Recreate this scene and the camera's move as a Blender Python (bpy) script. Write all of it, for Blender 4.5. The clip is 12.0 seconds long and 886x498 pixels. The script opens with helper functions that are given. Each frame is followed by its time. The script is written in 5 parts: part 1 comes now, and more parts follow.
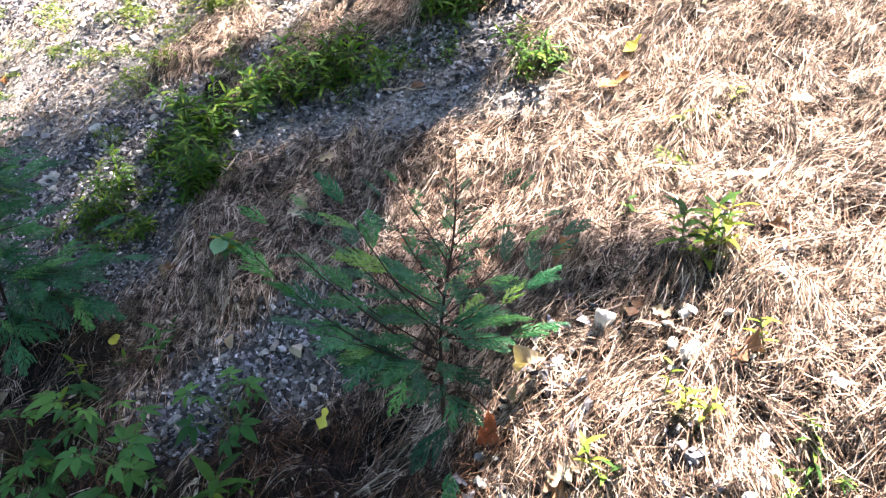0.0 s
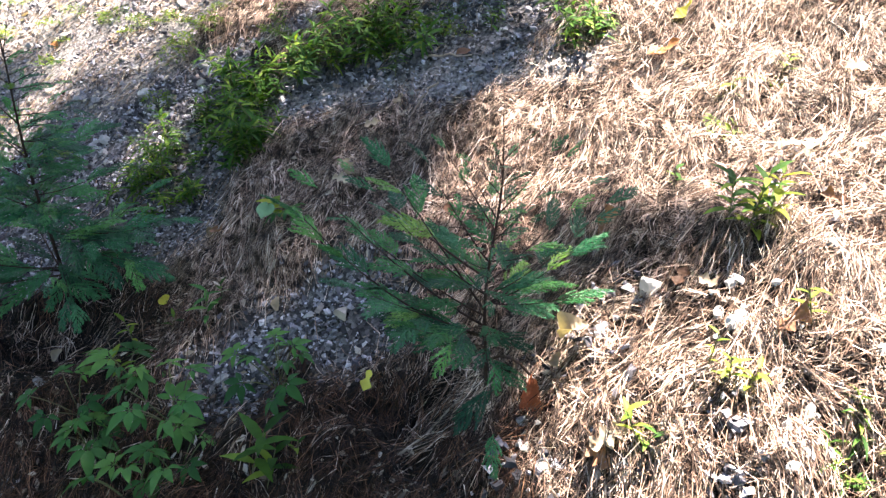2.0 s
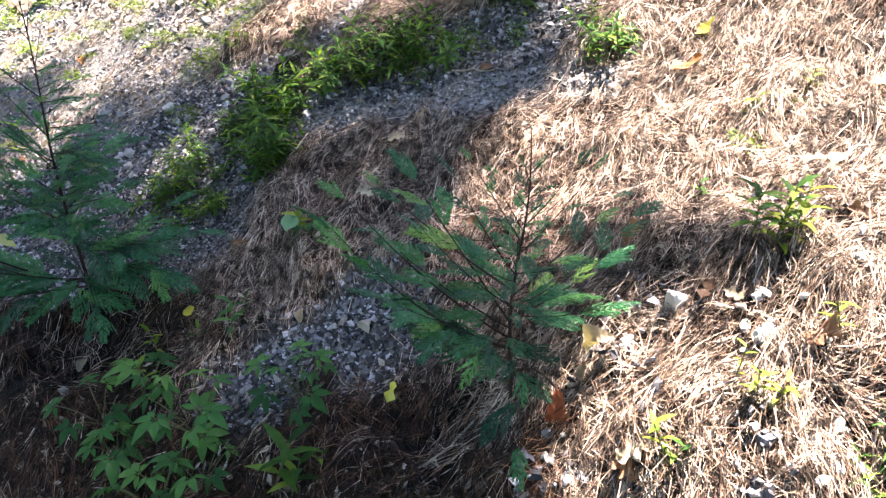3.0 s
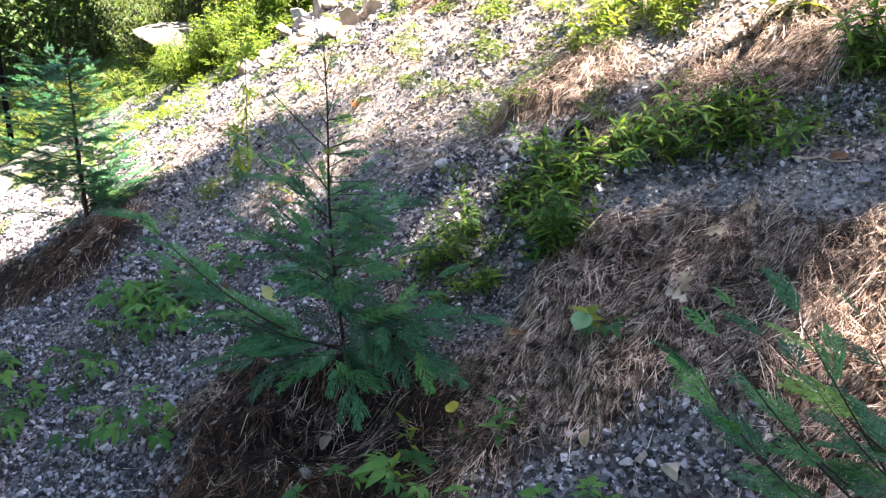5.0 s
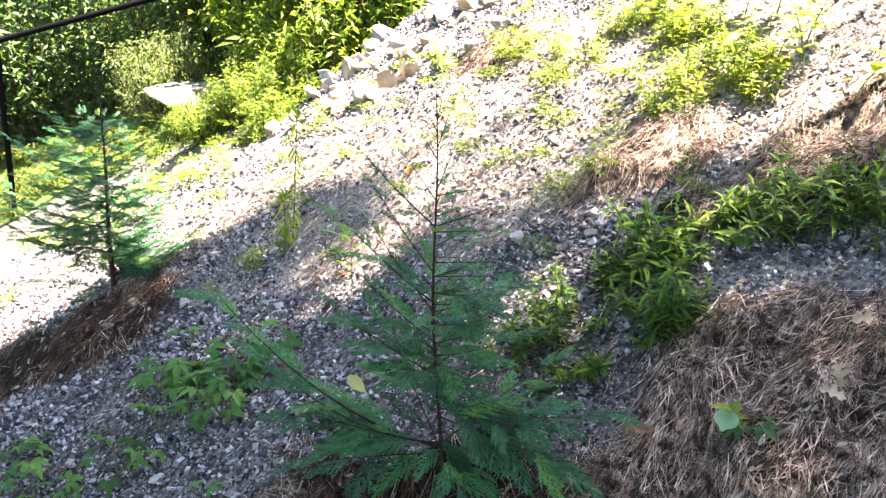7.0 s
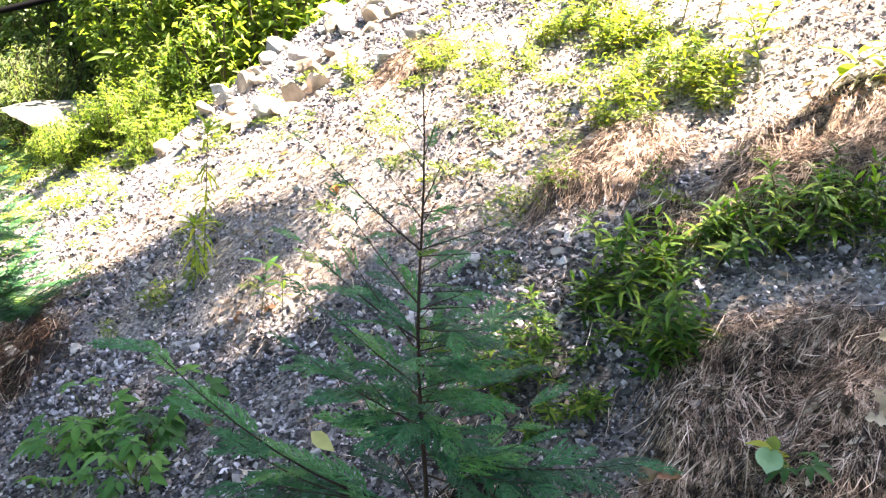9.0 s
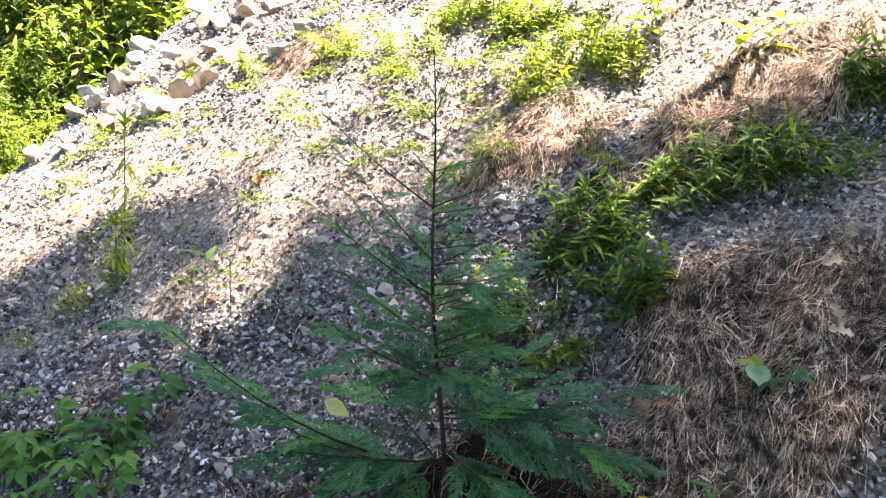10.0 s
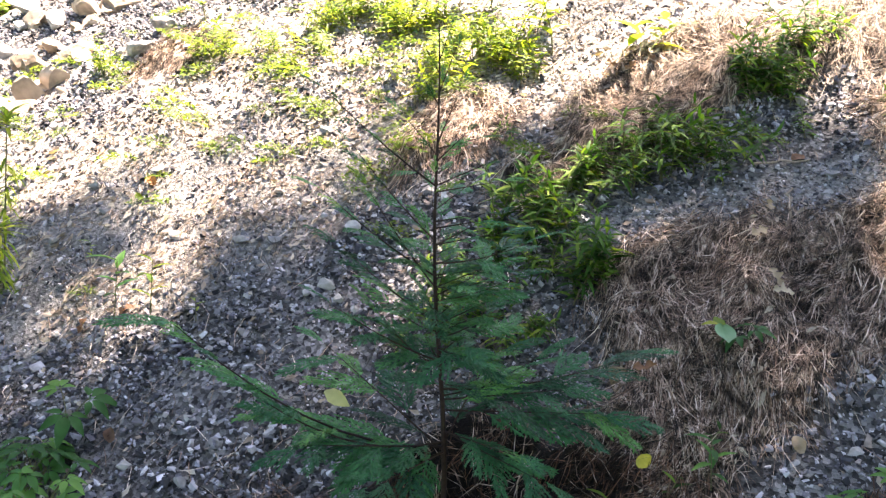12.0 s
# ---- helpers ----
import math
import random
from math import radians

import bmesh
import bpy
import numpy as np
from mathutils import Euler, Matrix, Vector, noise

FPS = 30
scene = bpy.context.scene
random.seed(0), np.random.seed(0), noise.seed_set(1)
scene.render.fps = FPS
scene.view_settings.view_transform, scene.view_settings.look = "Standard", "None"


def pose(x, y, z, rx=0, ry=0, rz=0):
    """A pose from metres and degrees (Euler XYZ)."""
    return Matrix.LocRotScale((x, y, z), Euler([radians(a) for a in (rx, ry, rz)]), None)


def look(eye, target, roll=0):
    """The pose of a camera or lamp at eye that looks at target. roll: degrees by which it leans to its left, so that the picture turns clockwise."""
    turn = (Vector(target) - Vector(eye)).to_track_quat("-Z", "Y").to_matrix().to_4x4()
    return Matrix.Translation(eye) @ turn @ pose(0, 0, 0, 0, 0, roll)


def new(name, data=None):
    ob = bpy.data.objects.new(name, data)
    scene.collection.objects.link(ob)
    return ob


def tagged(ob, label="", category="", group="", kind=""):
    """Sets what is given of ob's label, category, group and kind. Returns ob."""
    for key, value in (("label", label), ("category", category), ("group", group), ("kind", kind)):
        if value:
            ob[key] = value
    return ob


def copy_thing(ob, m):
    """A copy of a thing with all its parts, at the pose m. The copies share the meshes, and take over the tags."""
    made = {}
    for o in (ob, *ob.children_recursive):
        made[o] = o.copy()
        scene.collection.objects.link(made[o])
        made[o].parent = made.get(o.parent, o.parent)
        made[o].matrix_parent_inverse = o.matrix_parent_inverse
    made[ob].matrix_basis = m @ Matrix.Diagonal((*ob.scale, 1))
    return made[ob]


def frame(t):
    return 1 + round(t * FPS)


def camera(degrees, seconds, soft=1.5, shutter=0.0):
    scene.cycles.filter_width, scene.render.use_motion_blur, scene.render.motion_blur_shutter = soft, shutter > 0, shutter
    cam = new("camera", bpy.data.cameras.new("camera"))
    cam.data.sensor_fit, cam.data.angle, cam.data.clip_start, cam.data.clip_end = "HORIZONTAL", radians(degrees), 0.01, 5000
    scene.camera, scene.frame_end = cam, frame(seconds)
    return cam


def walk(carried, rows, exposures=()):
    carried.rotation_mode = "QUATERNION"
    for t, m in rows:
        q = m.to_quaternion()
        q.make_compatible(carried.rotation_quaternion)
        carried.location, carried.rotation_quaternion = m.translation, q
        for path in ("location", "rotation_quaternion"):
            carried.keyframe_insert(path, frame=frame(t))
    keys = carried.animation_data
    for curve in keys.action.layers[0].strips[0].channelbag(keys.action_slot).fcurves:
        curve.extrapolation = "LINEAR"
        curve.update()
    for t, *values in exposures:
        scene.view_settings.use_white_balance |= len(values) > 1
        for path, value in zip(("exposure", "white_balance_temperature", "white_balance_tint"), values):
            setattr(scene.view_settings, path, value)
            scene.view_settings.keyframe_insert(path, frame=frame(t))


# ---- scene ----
cam = camera(56.5, 12.0, 1.4)
PATH = [
    (0, (0.398, -0.57, 1.996), (0.515, 1.243, 1.16), 2.7),
    (0.5, (0.402, -0.572, 1.99), (0.493, 1.237, 1.142), 2.7),
    (1, (0.39, -0.572, 1.993), (0.475, 1.215, 1.099), 2.9),
    (1.5, (0.387, -0.575, 1.991), (0.443, 1.21, 1.091), 2.7),
    (2, (0.383, -0.581, 1.992), (0.413, 1.203, 1.087), 2.4),
    (2.5, (0.375, -0.59, 1.993), (0.396, 1.195, 1.091), 3.0),
    (2.7, (0.369, -0.593, 1.992), (0.38, 1.195, 1.095), 2.7),
    (4.3, (0.278, -0.443, 1.954), (0.142, 1.427, 1.257), 3.2),
    (4.5, (0.235, -0.385, 1.952), (0.031, 1.477, 1.251), 3.6),
    (4.8, (0.155, -0.335, 1.952), (-0.241, 1.481, 1.212), 2.9),
    (5, (0.123, -0.301, 1.941), (-0.378, 1.471, 1.16), 3.1),
    (5.5, (-0.025, -0.235, 1.911), (-0.555, 1.477, 1.023), 3.5),
    (5.9, (-0.154, -0.221, 1.919), (-0.621, 1.537, 1.088), 3.6),
    (6, (-0.169, -0.22, 1.92), (-0.622, 1.559, 1.126), 4.1),
    (6.5, (-0.182, -0.208, 1.923), (-0.656, 1.626, 1.282), 4.1),
    (6.7, (-0.175, -0.215, 1.922), (-0.653, 1.615, 1.271), 3.8),
    (8.3, (-0.245, -0.165, 1.839), (-0.685, 1.682, 1.211), 3.1),
    (8.5, (-0.307, -0.112, 1.82), (-0.657, 1.754, 1.193), 3.7),
    (9, (-0.412, -0.022, 1.833), (-0.596, 1.884, 1.256), 4.6),
    (9.5, (-0.534, -0.056, 1.779), (-0.526, 1.898, 1.353), 5.4),
    (10, (-0.695, -0.095, 1.744), (-0.48, 1.822, 1.215), 3.8),
    (10.5, (-0.805, -0.033, 1.703), (-0.422, 1.857, 1.171), 3.9),
    (11, (-0.913, 0.007, 1.652), (-0.418, 1.874, 1.134), 4.3),
    (11.5, (-0.988, -0.011, 1.64), (-0.306, 1.805, 1.153), 5.0),
    (12, (-1.024, -0.035, 1.656), (-0.332, 1.786, 1.204), 4.7),
]
EXPOSURE = [(0.0, 3.48, 6120, 15), (2.7, 3.48, 6120, 15), (5.5, 3.7, 6380, 17), (6.5, 4.14, 6620, 17), (8.3, 4.15, 6720, 17), (9.5, 4.0, 6870, 17), (10.5, 3.8, 6770, 17), (12.0, 3.86, 6720, 17)]
walk(cam, [(t, look(eye, target, roll)) for t, eye, target, roll in PATH], EXPOSURE)


# ---- world, sun ----
SUN_AZ, SUN_EL = radians(52), radians(67)
SUN = Vector((math.sin(SUN_AZ) * math.cos(SUN_EL), math.cos(SUN_AZ) * math.cos(SUN_EL), math.sin(SUN_EL)))
world = bpy.data.worlds.new("sky")
scene.world = world
world.use_nodes = True
sky = world.node_tree.nodes.new("ShaderNodeTexSky")
sky.sky_type, sky.sun_disc = "NISHITA", False
sky.sun_elevation, sky.sun_rotation = SUN_EL, SUN_AZ
background = world.node_tree.nodes["Background"]
background.inputs["Strength"].default_value = 0.05
world.node_tree.links.new(sky.outputs[0], background.inputs["Color"])
sun = new("sun", bpy.data.lights.new("sun", "SUN"))
sun.data.energy, sun.data.angle, sun.data.color = 5.0, radians(0.55), (1.0, 0.86, 0.67)
sun.matrix_world = look(SUN * 30, (0, 0, 0))


# ---- materials ----
def material(name, rough=0.8, spec=0.3):
    m = bpy.data.materials.new(name)
    m.use_nodes = True
    b = m.node_tree.nodes["Principled BSDF"]
    b.inputs["Roughness"].default_value = rough
    b.inputs["Specular IOR Level"].default_value = spec
    return m, m.node_tree.nodes, m.node_tree.links, b


def ramp(nodes, links, fac, stops):
    r = nodes.new("ShaderNodeValToRGB")
    while len(r.color_ramp.elements) < len(stops):
        r.color_ramp.elements.new(0.5)
    for e, (p, c) in zip(r.color_ramp.elements, stops):
        e.position, e.color = p, (*c, 1)
    links.new(fac, r.inputs[0])
    return r.outputs[0]


def tex(nodes, links, kind, scale, detail=4.0, coords="Object"):
    c = nodes.new("ShaderNodeTexCoord")
    t = nodes.new("ShaderNodeTexNoise" if kind == "noise" else "ShaderNodeTexVoronoi")
    t.inputs["Scale"].default_value = scale
    if kind == "noise":
        t.inputs["Detail"].default_value = detail
    links.new(c.outputs[coords], t.inputs["Vector"])
    return t


def mix(nodes, links, fac, a, b, how="MIX"):
    m = nodes.new("ShaderNodeMixRGB")
    m.blend_type = how
    for k, v in ((0, fac), (1, a), (2, b)):
        if isinstance(v, (int, float)):
            m.inputs[k].default_value = v
        elif isinstance(v, tuple):
            m.inputs[k].default_value = (*v, 1)
        else:
            links.new(v, m.inputs[k])
    return m.outputs[0]


def bump(nodes, links, b, height, strength, distance):
    n = nodes.new("ShaderNodeBump")
    n.inputs["Strength"].default_value, n.inputs["Distance"].default_value = strength, distance
    links.new(height, n.inputs["Height"])
    links.new(n.outputs[0], b.inputs["Normal"])


def varied(name, stops, rough=0.85, spec=0.25, grain=60.0, grain_amount=0.5, by="island", relief=0.0, glow=0.0, blotch=0.0):
    """A surface whose pieces differ by their own random number, with a grain over it."""
    m, nodes, links, b = material(name, rough, spec)
    if by == "island":
        rnd = nodes.new("ShaderNodeNewGeometry").outputs["Random Per Island"]
    else:
        rnd = nodes.new("ShaderNodeObjectInfo").outputs["Random"]
    base = ramp(nodes, links, rnd, stops)
    n = tex(nodes, links, "noise", grain)
    shade = ramp(nodes, links, n.outputs[0], [(0.25, (1 - grain_amount,) * 3), (0.75, (1 + 0.4 * grain_amount,) * 3)])
    color = mix(nodes, links, 1.0, base, shade, "MULTIPLY")
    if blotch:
        # small blotches that imitate shaded gaps and brighter tops in matted straw
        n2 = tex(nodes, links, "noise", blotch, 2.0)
        gap_shade = ramp(nodes, links, n2.outputs[0], [(0.36, (0.16, 0.14, 0.13)), (0.48, (1.1, 1.08, 1.06)), (0.62, (1.7, 1.72, 1.75))])
        color = mix(nodes, links, 1.0, color, gap_shade, "MULTIPLY")
    links.new(color, b.inputs["Base Color"])
    if relief:
        bump(nodes, links, b, n.outputs[0], 0.6, relief)
    if glow:
        t = nodes.new("ShaderNodeBsdfTranslucent")
        warm = mix(nodes, links, 1.0, color, (1.9, 1.9, 0.7), "MULTIPLY")
        links.new(warm, t.inputs["Color"])
        s = nodes.new("ShaderNodeMixShader")
        s.inputs[0].default_value = glow
        links.new(b.outputs[0], s.inputs[1])
        links.new(t.outputs[0], s.inputs[2])
        links.new(s.outputs[0], nodes["Material Output"].inputs["Surface"])
    return m


def ground_material():
    m, nodes, links, b = material("slope_ground", 0.95, 0.15)
    zone = nodes.new("ShaderNodeAttribute")
    zone.attribute_name = "duff_shade"
    soil_and_shade = nodes.new("ShaderNodeAttribute")
    soil_and_shade.attribute_name = "soil_and_shade"
    green = nodes.new("ShaderNodeAttribute")
    green.attribute_name = "lawn"
    v = tex(nodes, links, "voronoi", 110.0)
    v2 = tex(nodes, links, "voronoi", 260.0)
    n = tex(nodes, links, "noise", 5.0)
    f = tex(nodes, links, "noise", 90.0)
    grit = ramp(nodes, links, v.outputs["Color"], [(0.1, (0.02, 0.019, 0.021)), (0.5, (0.1, 0.098, 0.105)), (0.9, (0.27, 0.265, 0.28))])
    dirt = ramp(nodes, links, n.outputs[0], [(0.35, (0.6, 0.55, 0.5)), (0.65, (1.1, 1.08, 1.05))])
    grit = mix(nodes, links, 0.8, grit, dirt, "MULTIPLY")
    # duff under the straw, near-black to paint in the shade between needles
    duff_shade = ramp(nodes, links, f.outputs[0], [(0.3, (0.006, 0.004, 0.003)), (0.6, (0.018, 0.012, 0.009)), (0.8, (0.06, 0.04, 0.028))])
    color = mix(nodes, links, zone.outputs["Fac"], grit, duff_shade)
    fines = nodes.new("ShaderNodeAttribute")
    fines.attribute_name = "fines"
    dust = ramp(nodes, links, f.outputs[0], [(0.3, (0.06, 0.056, 0.056)), (0.5, (0.19, 0.18, 0.178)), (0.7, (0.38, 0.36, 0.355))])
    color = mix(nodes, links, fines.outputs["Fac"], color, dust)
    # near-black: painted shade under the trees, and the dark soil strip uphill
    color = mix(nodes, links, soil_and_shade.outputs["Fac"], color, (0.007, 0.005, 0.0045))
    lawn = ramp(nodes, links, f.outputs[0], [(0.3, (0.03, 0.06, 0.012)), (0.7, (0.1, 0.16, 0.035))])
    color = mix(nodes, links, green.outputs["Fac"], color, lawn)
    links.new(color, b.inputs["Base Color"])
    h = mix(nodes, links, 0.5, v.outputs["Distance"], v2.outputs["Distance"])
    bump(nodes, links, b, h, 0.8, 0.006)
    return m


M_GROUND = ground_material()
# tan straw; its near-black stops and blotches put gap shade into the colour
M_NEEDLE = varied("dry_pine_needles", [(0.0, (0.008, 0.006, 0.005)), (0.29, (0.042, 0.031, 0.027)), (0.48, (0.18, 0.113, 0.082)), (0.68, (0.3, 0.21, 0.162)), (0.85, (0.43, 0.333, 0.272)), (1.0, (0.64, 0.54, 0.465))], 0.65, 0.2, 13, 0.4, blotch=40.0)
# red-brown straw, its colour lowered further to imitate shade at the tree feet
M_NEEDLE_RED_SHADE = varied("shaded_red_brown_needles", [(0.0, (0.01, 0.006, 0.005)), (0.5, (0.028, 0.014, 0.009)), (0.82, (0.085, 0.04, 0.023)), (1.0, (0.24, 0.13, 0.075))], 0.65, 0.2, 25, 0.4, blotch=30.0)
M_GRAVEL = varied("crushed_limestone", [(0.0, (0.02, 0.02, 0.024)), (0.3, (0.07, 0.068, 0.082)), (0.6, (0.22, 0.213, 0.25)), (0.92, (0.6, 0.585, 0.645)), (1.0, (0.26, 0.19, 0.15))], 0.8, 0.2, 90, 0.4)
M_ROCK = varied("pale_rock", [(0.0, (0.2, 0.195, 0.2)), (0.5, (0.33, 0.32, 0.32)), (1.0, (0.5, 0.48, 0.46))], 0.85, 0.25, 45, 0.45, "object", 0.006)
M_ROCK_TAN = varied("tan_rock", [(0.0, (0.2, 0.155, 0.12)), (1.0, (0.42, 0.36, 0.3))], 0.85, 0.25, 22, 0.5, "object", 0.01)
M_STONE_WHITE = varied("white_limestone_chip", [(0.0, (0.42, 0.4, 0.39)), (1.0, (0.68, 0.66, 0.65))], 0.8, 0.25, 60, 0.3, "object", 0.003)
M_CROWN = varied("tree_crown_leaf", [(0.0, (0.02, 0.05, 0.012)), (1.0, (0.06, 0.11, 0.03))], 0.5, 0.3, 14, 0.3, "island", 0, 0.12)
M_SLAB = varied("grey_mossy_rock", [(0.0, (0.13, 0.13, 0.115)), (1.0, (0.2, 0.195, 0.17))], 0.9, 0.2, 18, 0.7, "object", 0.012)
M_BARK = varied("thin_reddish_bark", [(0.0, (0.03, 0.02, 0.016)), (1.0, (0.06, 0.036, 0.026))], 0.85, 0.2, 120, 0.5, "object", 0.002)
M_BARK_DARK = varied("dark_tree_bark", [(0.0, (0.05, 0.04, 0.033)), (1.0, (0.09, 0.07, 0.055))], 0.9, 0.2, 12, 0.6, "object", 0.02)
M_THUJA = varied("thuja_scale_leaves", [(0.0, (0.01, 0.055, 0.026)), (0.4, (0.028, 0.135, 0.054)), (0.8, (0.055, 0.2, 0.058)), (0.93, (0.09, 0.24, 0.055)), (1.0, (0.2, 0.32, 0.06))], 0.45, 0.3, 60, 0.5, "object", 0, 0.18)
M_THUJA_DEAD = varied("dead_rusty_foliage", [(0.0, (0.3, 0.08, 0.03)), (1.0, (0.38, 0.11, 0.04))], 0.7, 0.3, 40, 0.4, "object")
M_LEAF = varied("weed_leaf", [(0.0, (0.018, 0.05, 0.011)), (0.5, (0.05, 0.12, 0.02)), (0.85, (0.11, 0.19, 0.03)), (1.0, (0.21, 0.28, 0.042))], 0.6, 0.12, 35, 0.35, "object", 0, 0.3)
M_LEAF_BLUE = varied("creeper_leaf", [(0.0, (0.025, 0.08, 0.025)), (0.6, (0.06, 0.17, 0.045)), (1.0, (0.12, 0.25, 0.06))], 0.45, 0.15, 35, 0.3, "object", 0, 0.35)
M_LEAF_YELLOW = varied("young_yellow_green_leaf", [(0.0, (0.09, 0.16, 0.022)), (0.6, (0.19, 0.25, 0.035)), (1.0, (0.3, 0.32, 0.05))], 0.5, 0.15, 30, 0.3, "object", 0, 0.45)
M_STEM = varied("weed_stem", [(0.0, (0.09, 0.12, 0.04)), (1.0, (0.14, 0.12, 0.06))], 0.6, 0.3, 60, 0.3, "object")
M_TUFT = varied("small_weed_leaf", [(0.0, (0.06, 0.1, 0.02)), (0.6, (0.11, 0.17, 0.035)), (1.0, (0.19, 0.22, 0.05))], 0.55, 0.15, 30, 0.3, "island", 0, 0.4)
M_BUSH = varied("undergrowth_leaf", [(0.0, (0.045, 0.09, 0.018)), (0.5, (0.12, 0.19, 0.036)), (1.0, (0.26, 0.32, 0.085))], 0.5, 0.15, 14, 0.3, "island", 0, 0.5)
M_BUSH_DARK = varied("dark_evergreen_leaf", [(0.0, (0.035, 0.08, 0.028)), (1.0, (0.12, 0.19, 0.06))], 0.5, 0.2, 14, 0.3, "island", 0, 0.25)
M_BUSH_GREY = varied("grey_green_feathery_leaf", [(0.0, (0.1, 0.16, 0.06)), (1.0, (0.21, 0.28, 0.12))], 0.65, 0.25, 14, 0.3, "island", 0, 0.35)
M_TAN_LEAF = varied("dry_tan_leaf", [(0.0, (0.28, 0.215, 0.155)), (1.0, (0.44, 0.37, 0.29))], 0.7, 0.3, 50, 0.4, "object", 0.002, 0.2)
M_ORANGE_LEAF = varied("dry_orange_leaf", [(0.0, (0.36, 0.15, 0.05)), (1.0, (0.42, 0.19, 0.07))], 0.6, 0.3, 40, 0.45, "object", 0.002, 0.15)
M_BROWN_LEAF = varied("dry_brown_leaf", [(0.0, (0.12, 0.065, 0.042)), (1.0, (0.28, 0.14, 0.08))], 0.65, 0.3, 50, 0.4, "object", 0.002, 0.2)
M_YELLOW_LEAF = varied("fallen_yellow_leaf", [(0.0, (0.6, 0.52, 0.08)), (1.0, (0.72, 0.66, 0.14))], 0.6, 0.3, 40, 0.2, "object", 0.001, 0.35)
M_PALE_LEAF = varied("pale_cream_leaf", [(0.0, (0.46, 0.44, 0.2)), (1.0, (0.55, 0.52, 0.27))], 0.7, 0.2, 40, 0.25, "object", 0.001, 0.2)
M_LITTER = varied("leaf_litter_flakes", [(0.0, (0.09, 0.068, 0.058)), (0.45, (0.27, 0.215, 0.185)), (1.0, (0.56, 0.5, 0.46))], 0.75, 0.25, 40, 0.4, "island", 0, 0.15)
M_TWIG = varied("dry_grey_twig", [(0.0, (0.26, 0.21, 0.16)), (1.0, (0.4, 0.34, 0.28))], 0.85, 0.2, 80, 0.5, "object", 0.002)
M_FENCE, _n, _l, _b = material("black_coated_steel", 0.95, 0.03)
_b.inputs["Base Color"].default_value = (0.004, 0.004, 0.005, 1)


# ---- mesh helpers ----
rng = np.random.default_rng(7)


def mesh_np(name, V, F, mat, smooth=False):
    V, F = np.asarray(V, np.float32), np.asarray(F, np.int32)
    me = bpy.data.meshes.new(name)
    me.vertices.add(len(V))
    me.vertices.foreach_set("co", V.ravel())
    k = F.shape[1]
    me.loops.add(F.size)
    me.loops.foreach_set("vertex_index", F.ravel())
    me.polygons.add(len(F))
    me.polygons.foreach_set("loop_start", np.arange(0, F.size, k, dtype=np.int32))
    me.polygons.foreach_set("loop_total", np.full(len(F), k, np.int32))
    me.polygons.foreach_set("use_smooth", np.full(len(F), smooth))
    me.materials.append(mat)
    me.update(calc_edges=True)
    return me


def join_np(pieces):
    """Joins (vertices, faces) pairs."""
    V, F, at = [], [], 0
    for v, f in pieces:
        V.append(np.asarray(v, float))
        F.append(np.asarray(f, int) + at)
        at += len(v)
    return np.concatenate(V), np.concatenate(F)


def part(name, me, parent, m=None, label=""):
    ob = new(name, me)
    ob.parent = parent
    if m is not None:
        ob.matrix_basis = m
    return tagged(ob, label)


def thing(name, place, label, category, group="", kind="", turn=0.0):
    ob = new(name)
    ob.empty_display_size = 0.05
    ob.matrix_basis = pose(*place, 0, 0, turn)
    return tagged(ob, label, category, group, kind)


def tube(points, radii, sides=6):
    """A tapered tube along points, with closed ends by taper."""
    P = np.asarray(points, float)
    T = np.gradient(P, axis=0)
    T /= np.linalg.norm(T, axis=1)[:, None] + 1e-9
    ref = np.array([0.31, 0.17, 0.93]) if abs(T[0][2]) < 0.8 else np.array([0.9, 0.3, 0.1])
    A = np.cross(T, ref)
    A /= np.linalg.norm(A, axis=1)[:, None]
    B = np.cross(T, A)
    ang = np.arange(sides) * 2 * math.pi / sides
    V = P[:, None] + np.asarray(radii, float)[:, None, None] * (np.cos(ang)[None, :, None] * A[:, None] + np.sin(ang)[None, :, None] * B[:, None])
    n = len(P)
    i, j = np.meshgrid(np.arange(n - 1), np.arange(sides), indexing="ij")
    k = (j + 1) % sides
    F = np.stack([i * sides + j, i * sides + k, (i + 1) * sides + k, (i + 1) * sides + j], -1).reshape(-1, 4)
    return V.reshape(-1, 3), F


def bent(p0, p1, sag, n=8):
    """Points from p0 to p1 with a middle that sags by sag metres."""
    p0, p1 = np.array(p0, float), np.array(p1, float)
    s = np.linspace(0, 1, n)[:, None]
    return p0 + (p1 - p0) * s - np.array([0, 0, 1.0]) * sag * 4 * s * (1 - s)


def frame_of(x, up):
    """A turn whose x axis is x and whose z axis leans to up."""
    x = Vector(x).normalized()
    y = Vector(up).cross(x)
    if y.length < 1e-4:
        y = Vector((0, 1, 0)).cross(x)
    y.normalize()
    z = x.cross(y)
    return Matrix((x, y, z)).transposed().to_4x4()


def _hash(ix, iy, seed):
    h = (ix * 374761393 + iy * 668265263 + seed * 974711) & 0x7FFFFFFF
    h = ((h ^ (h >> 13)) * 1274126177) & 0x7FFFFFFF
    return ((h ^ (h >> 16)) & 0xFFFF) / 65535.0


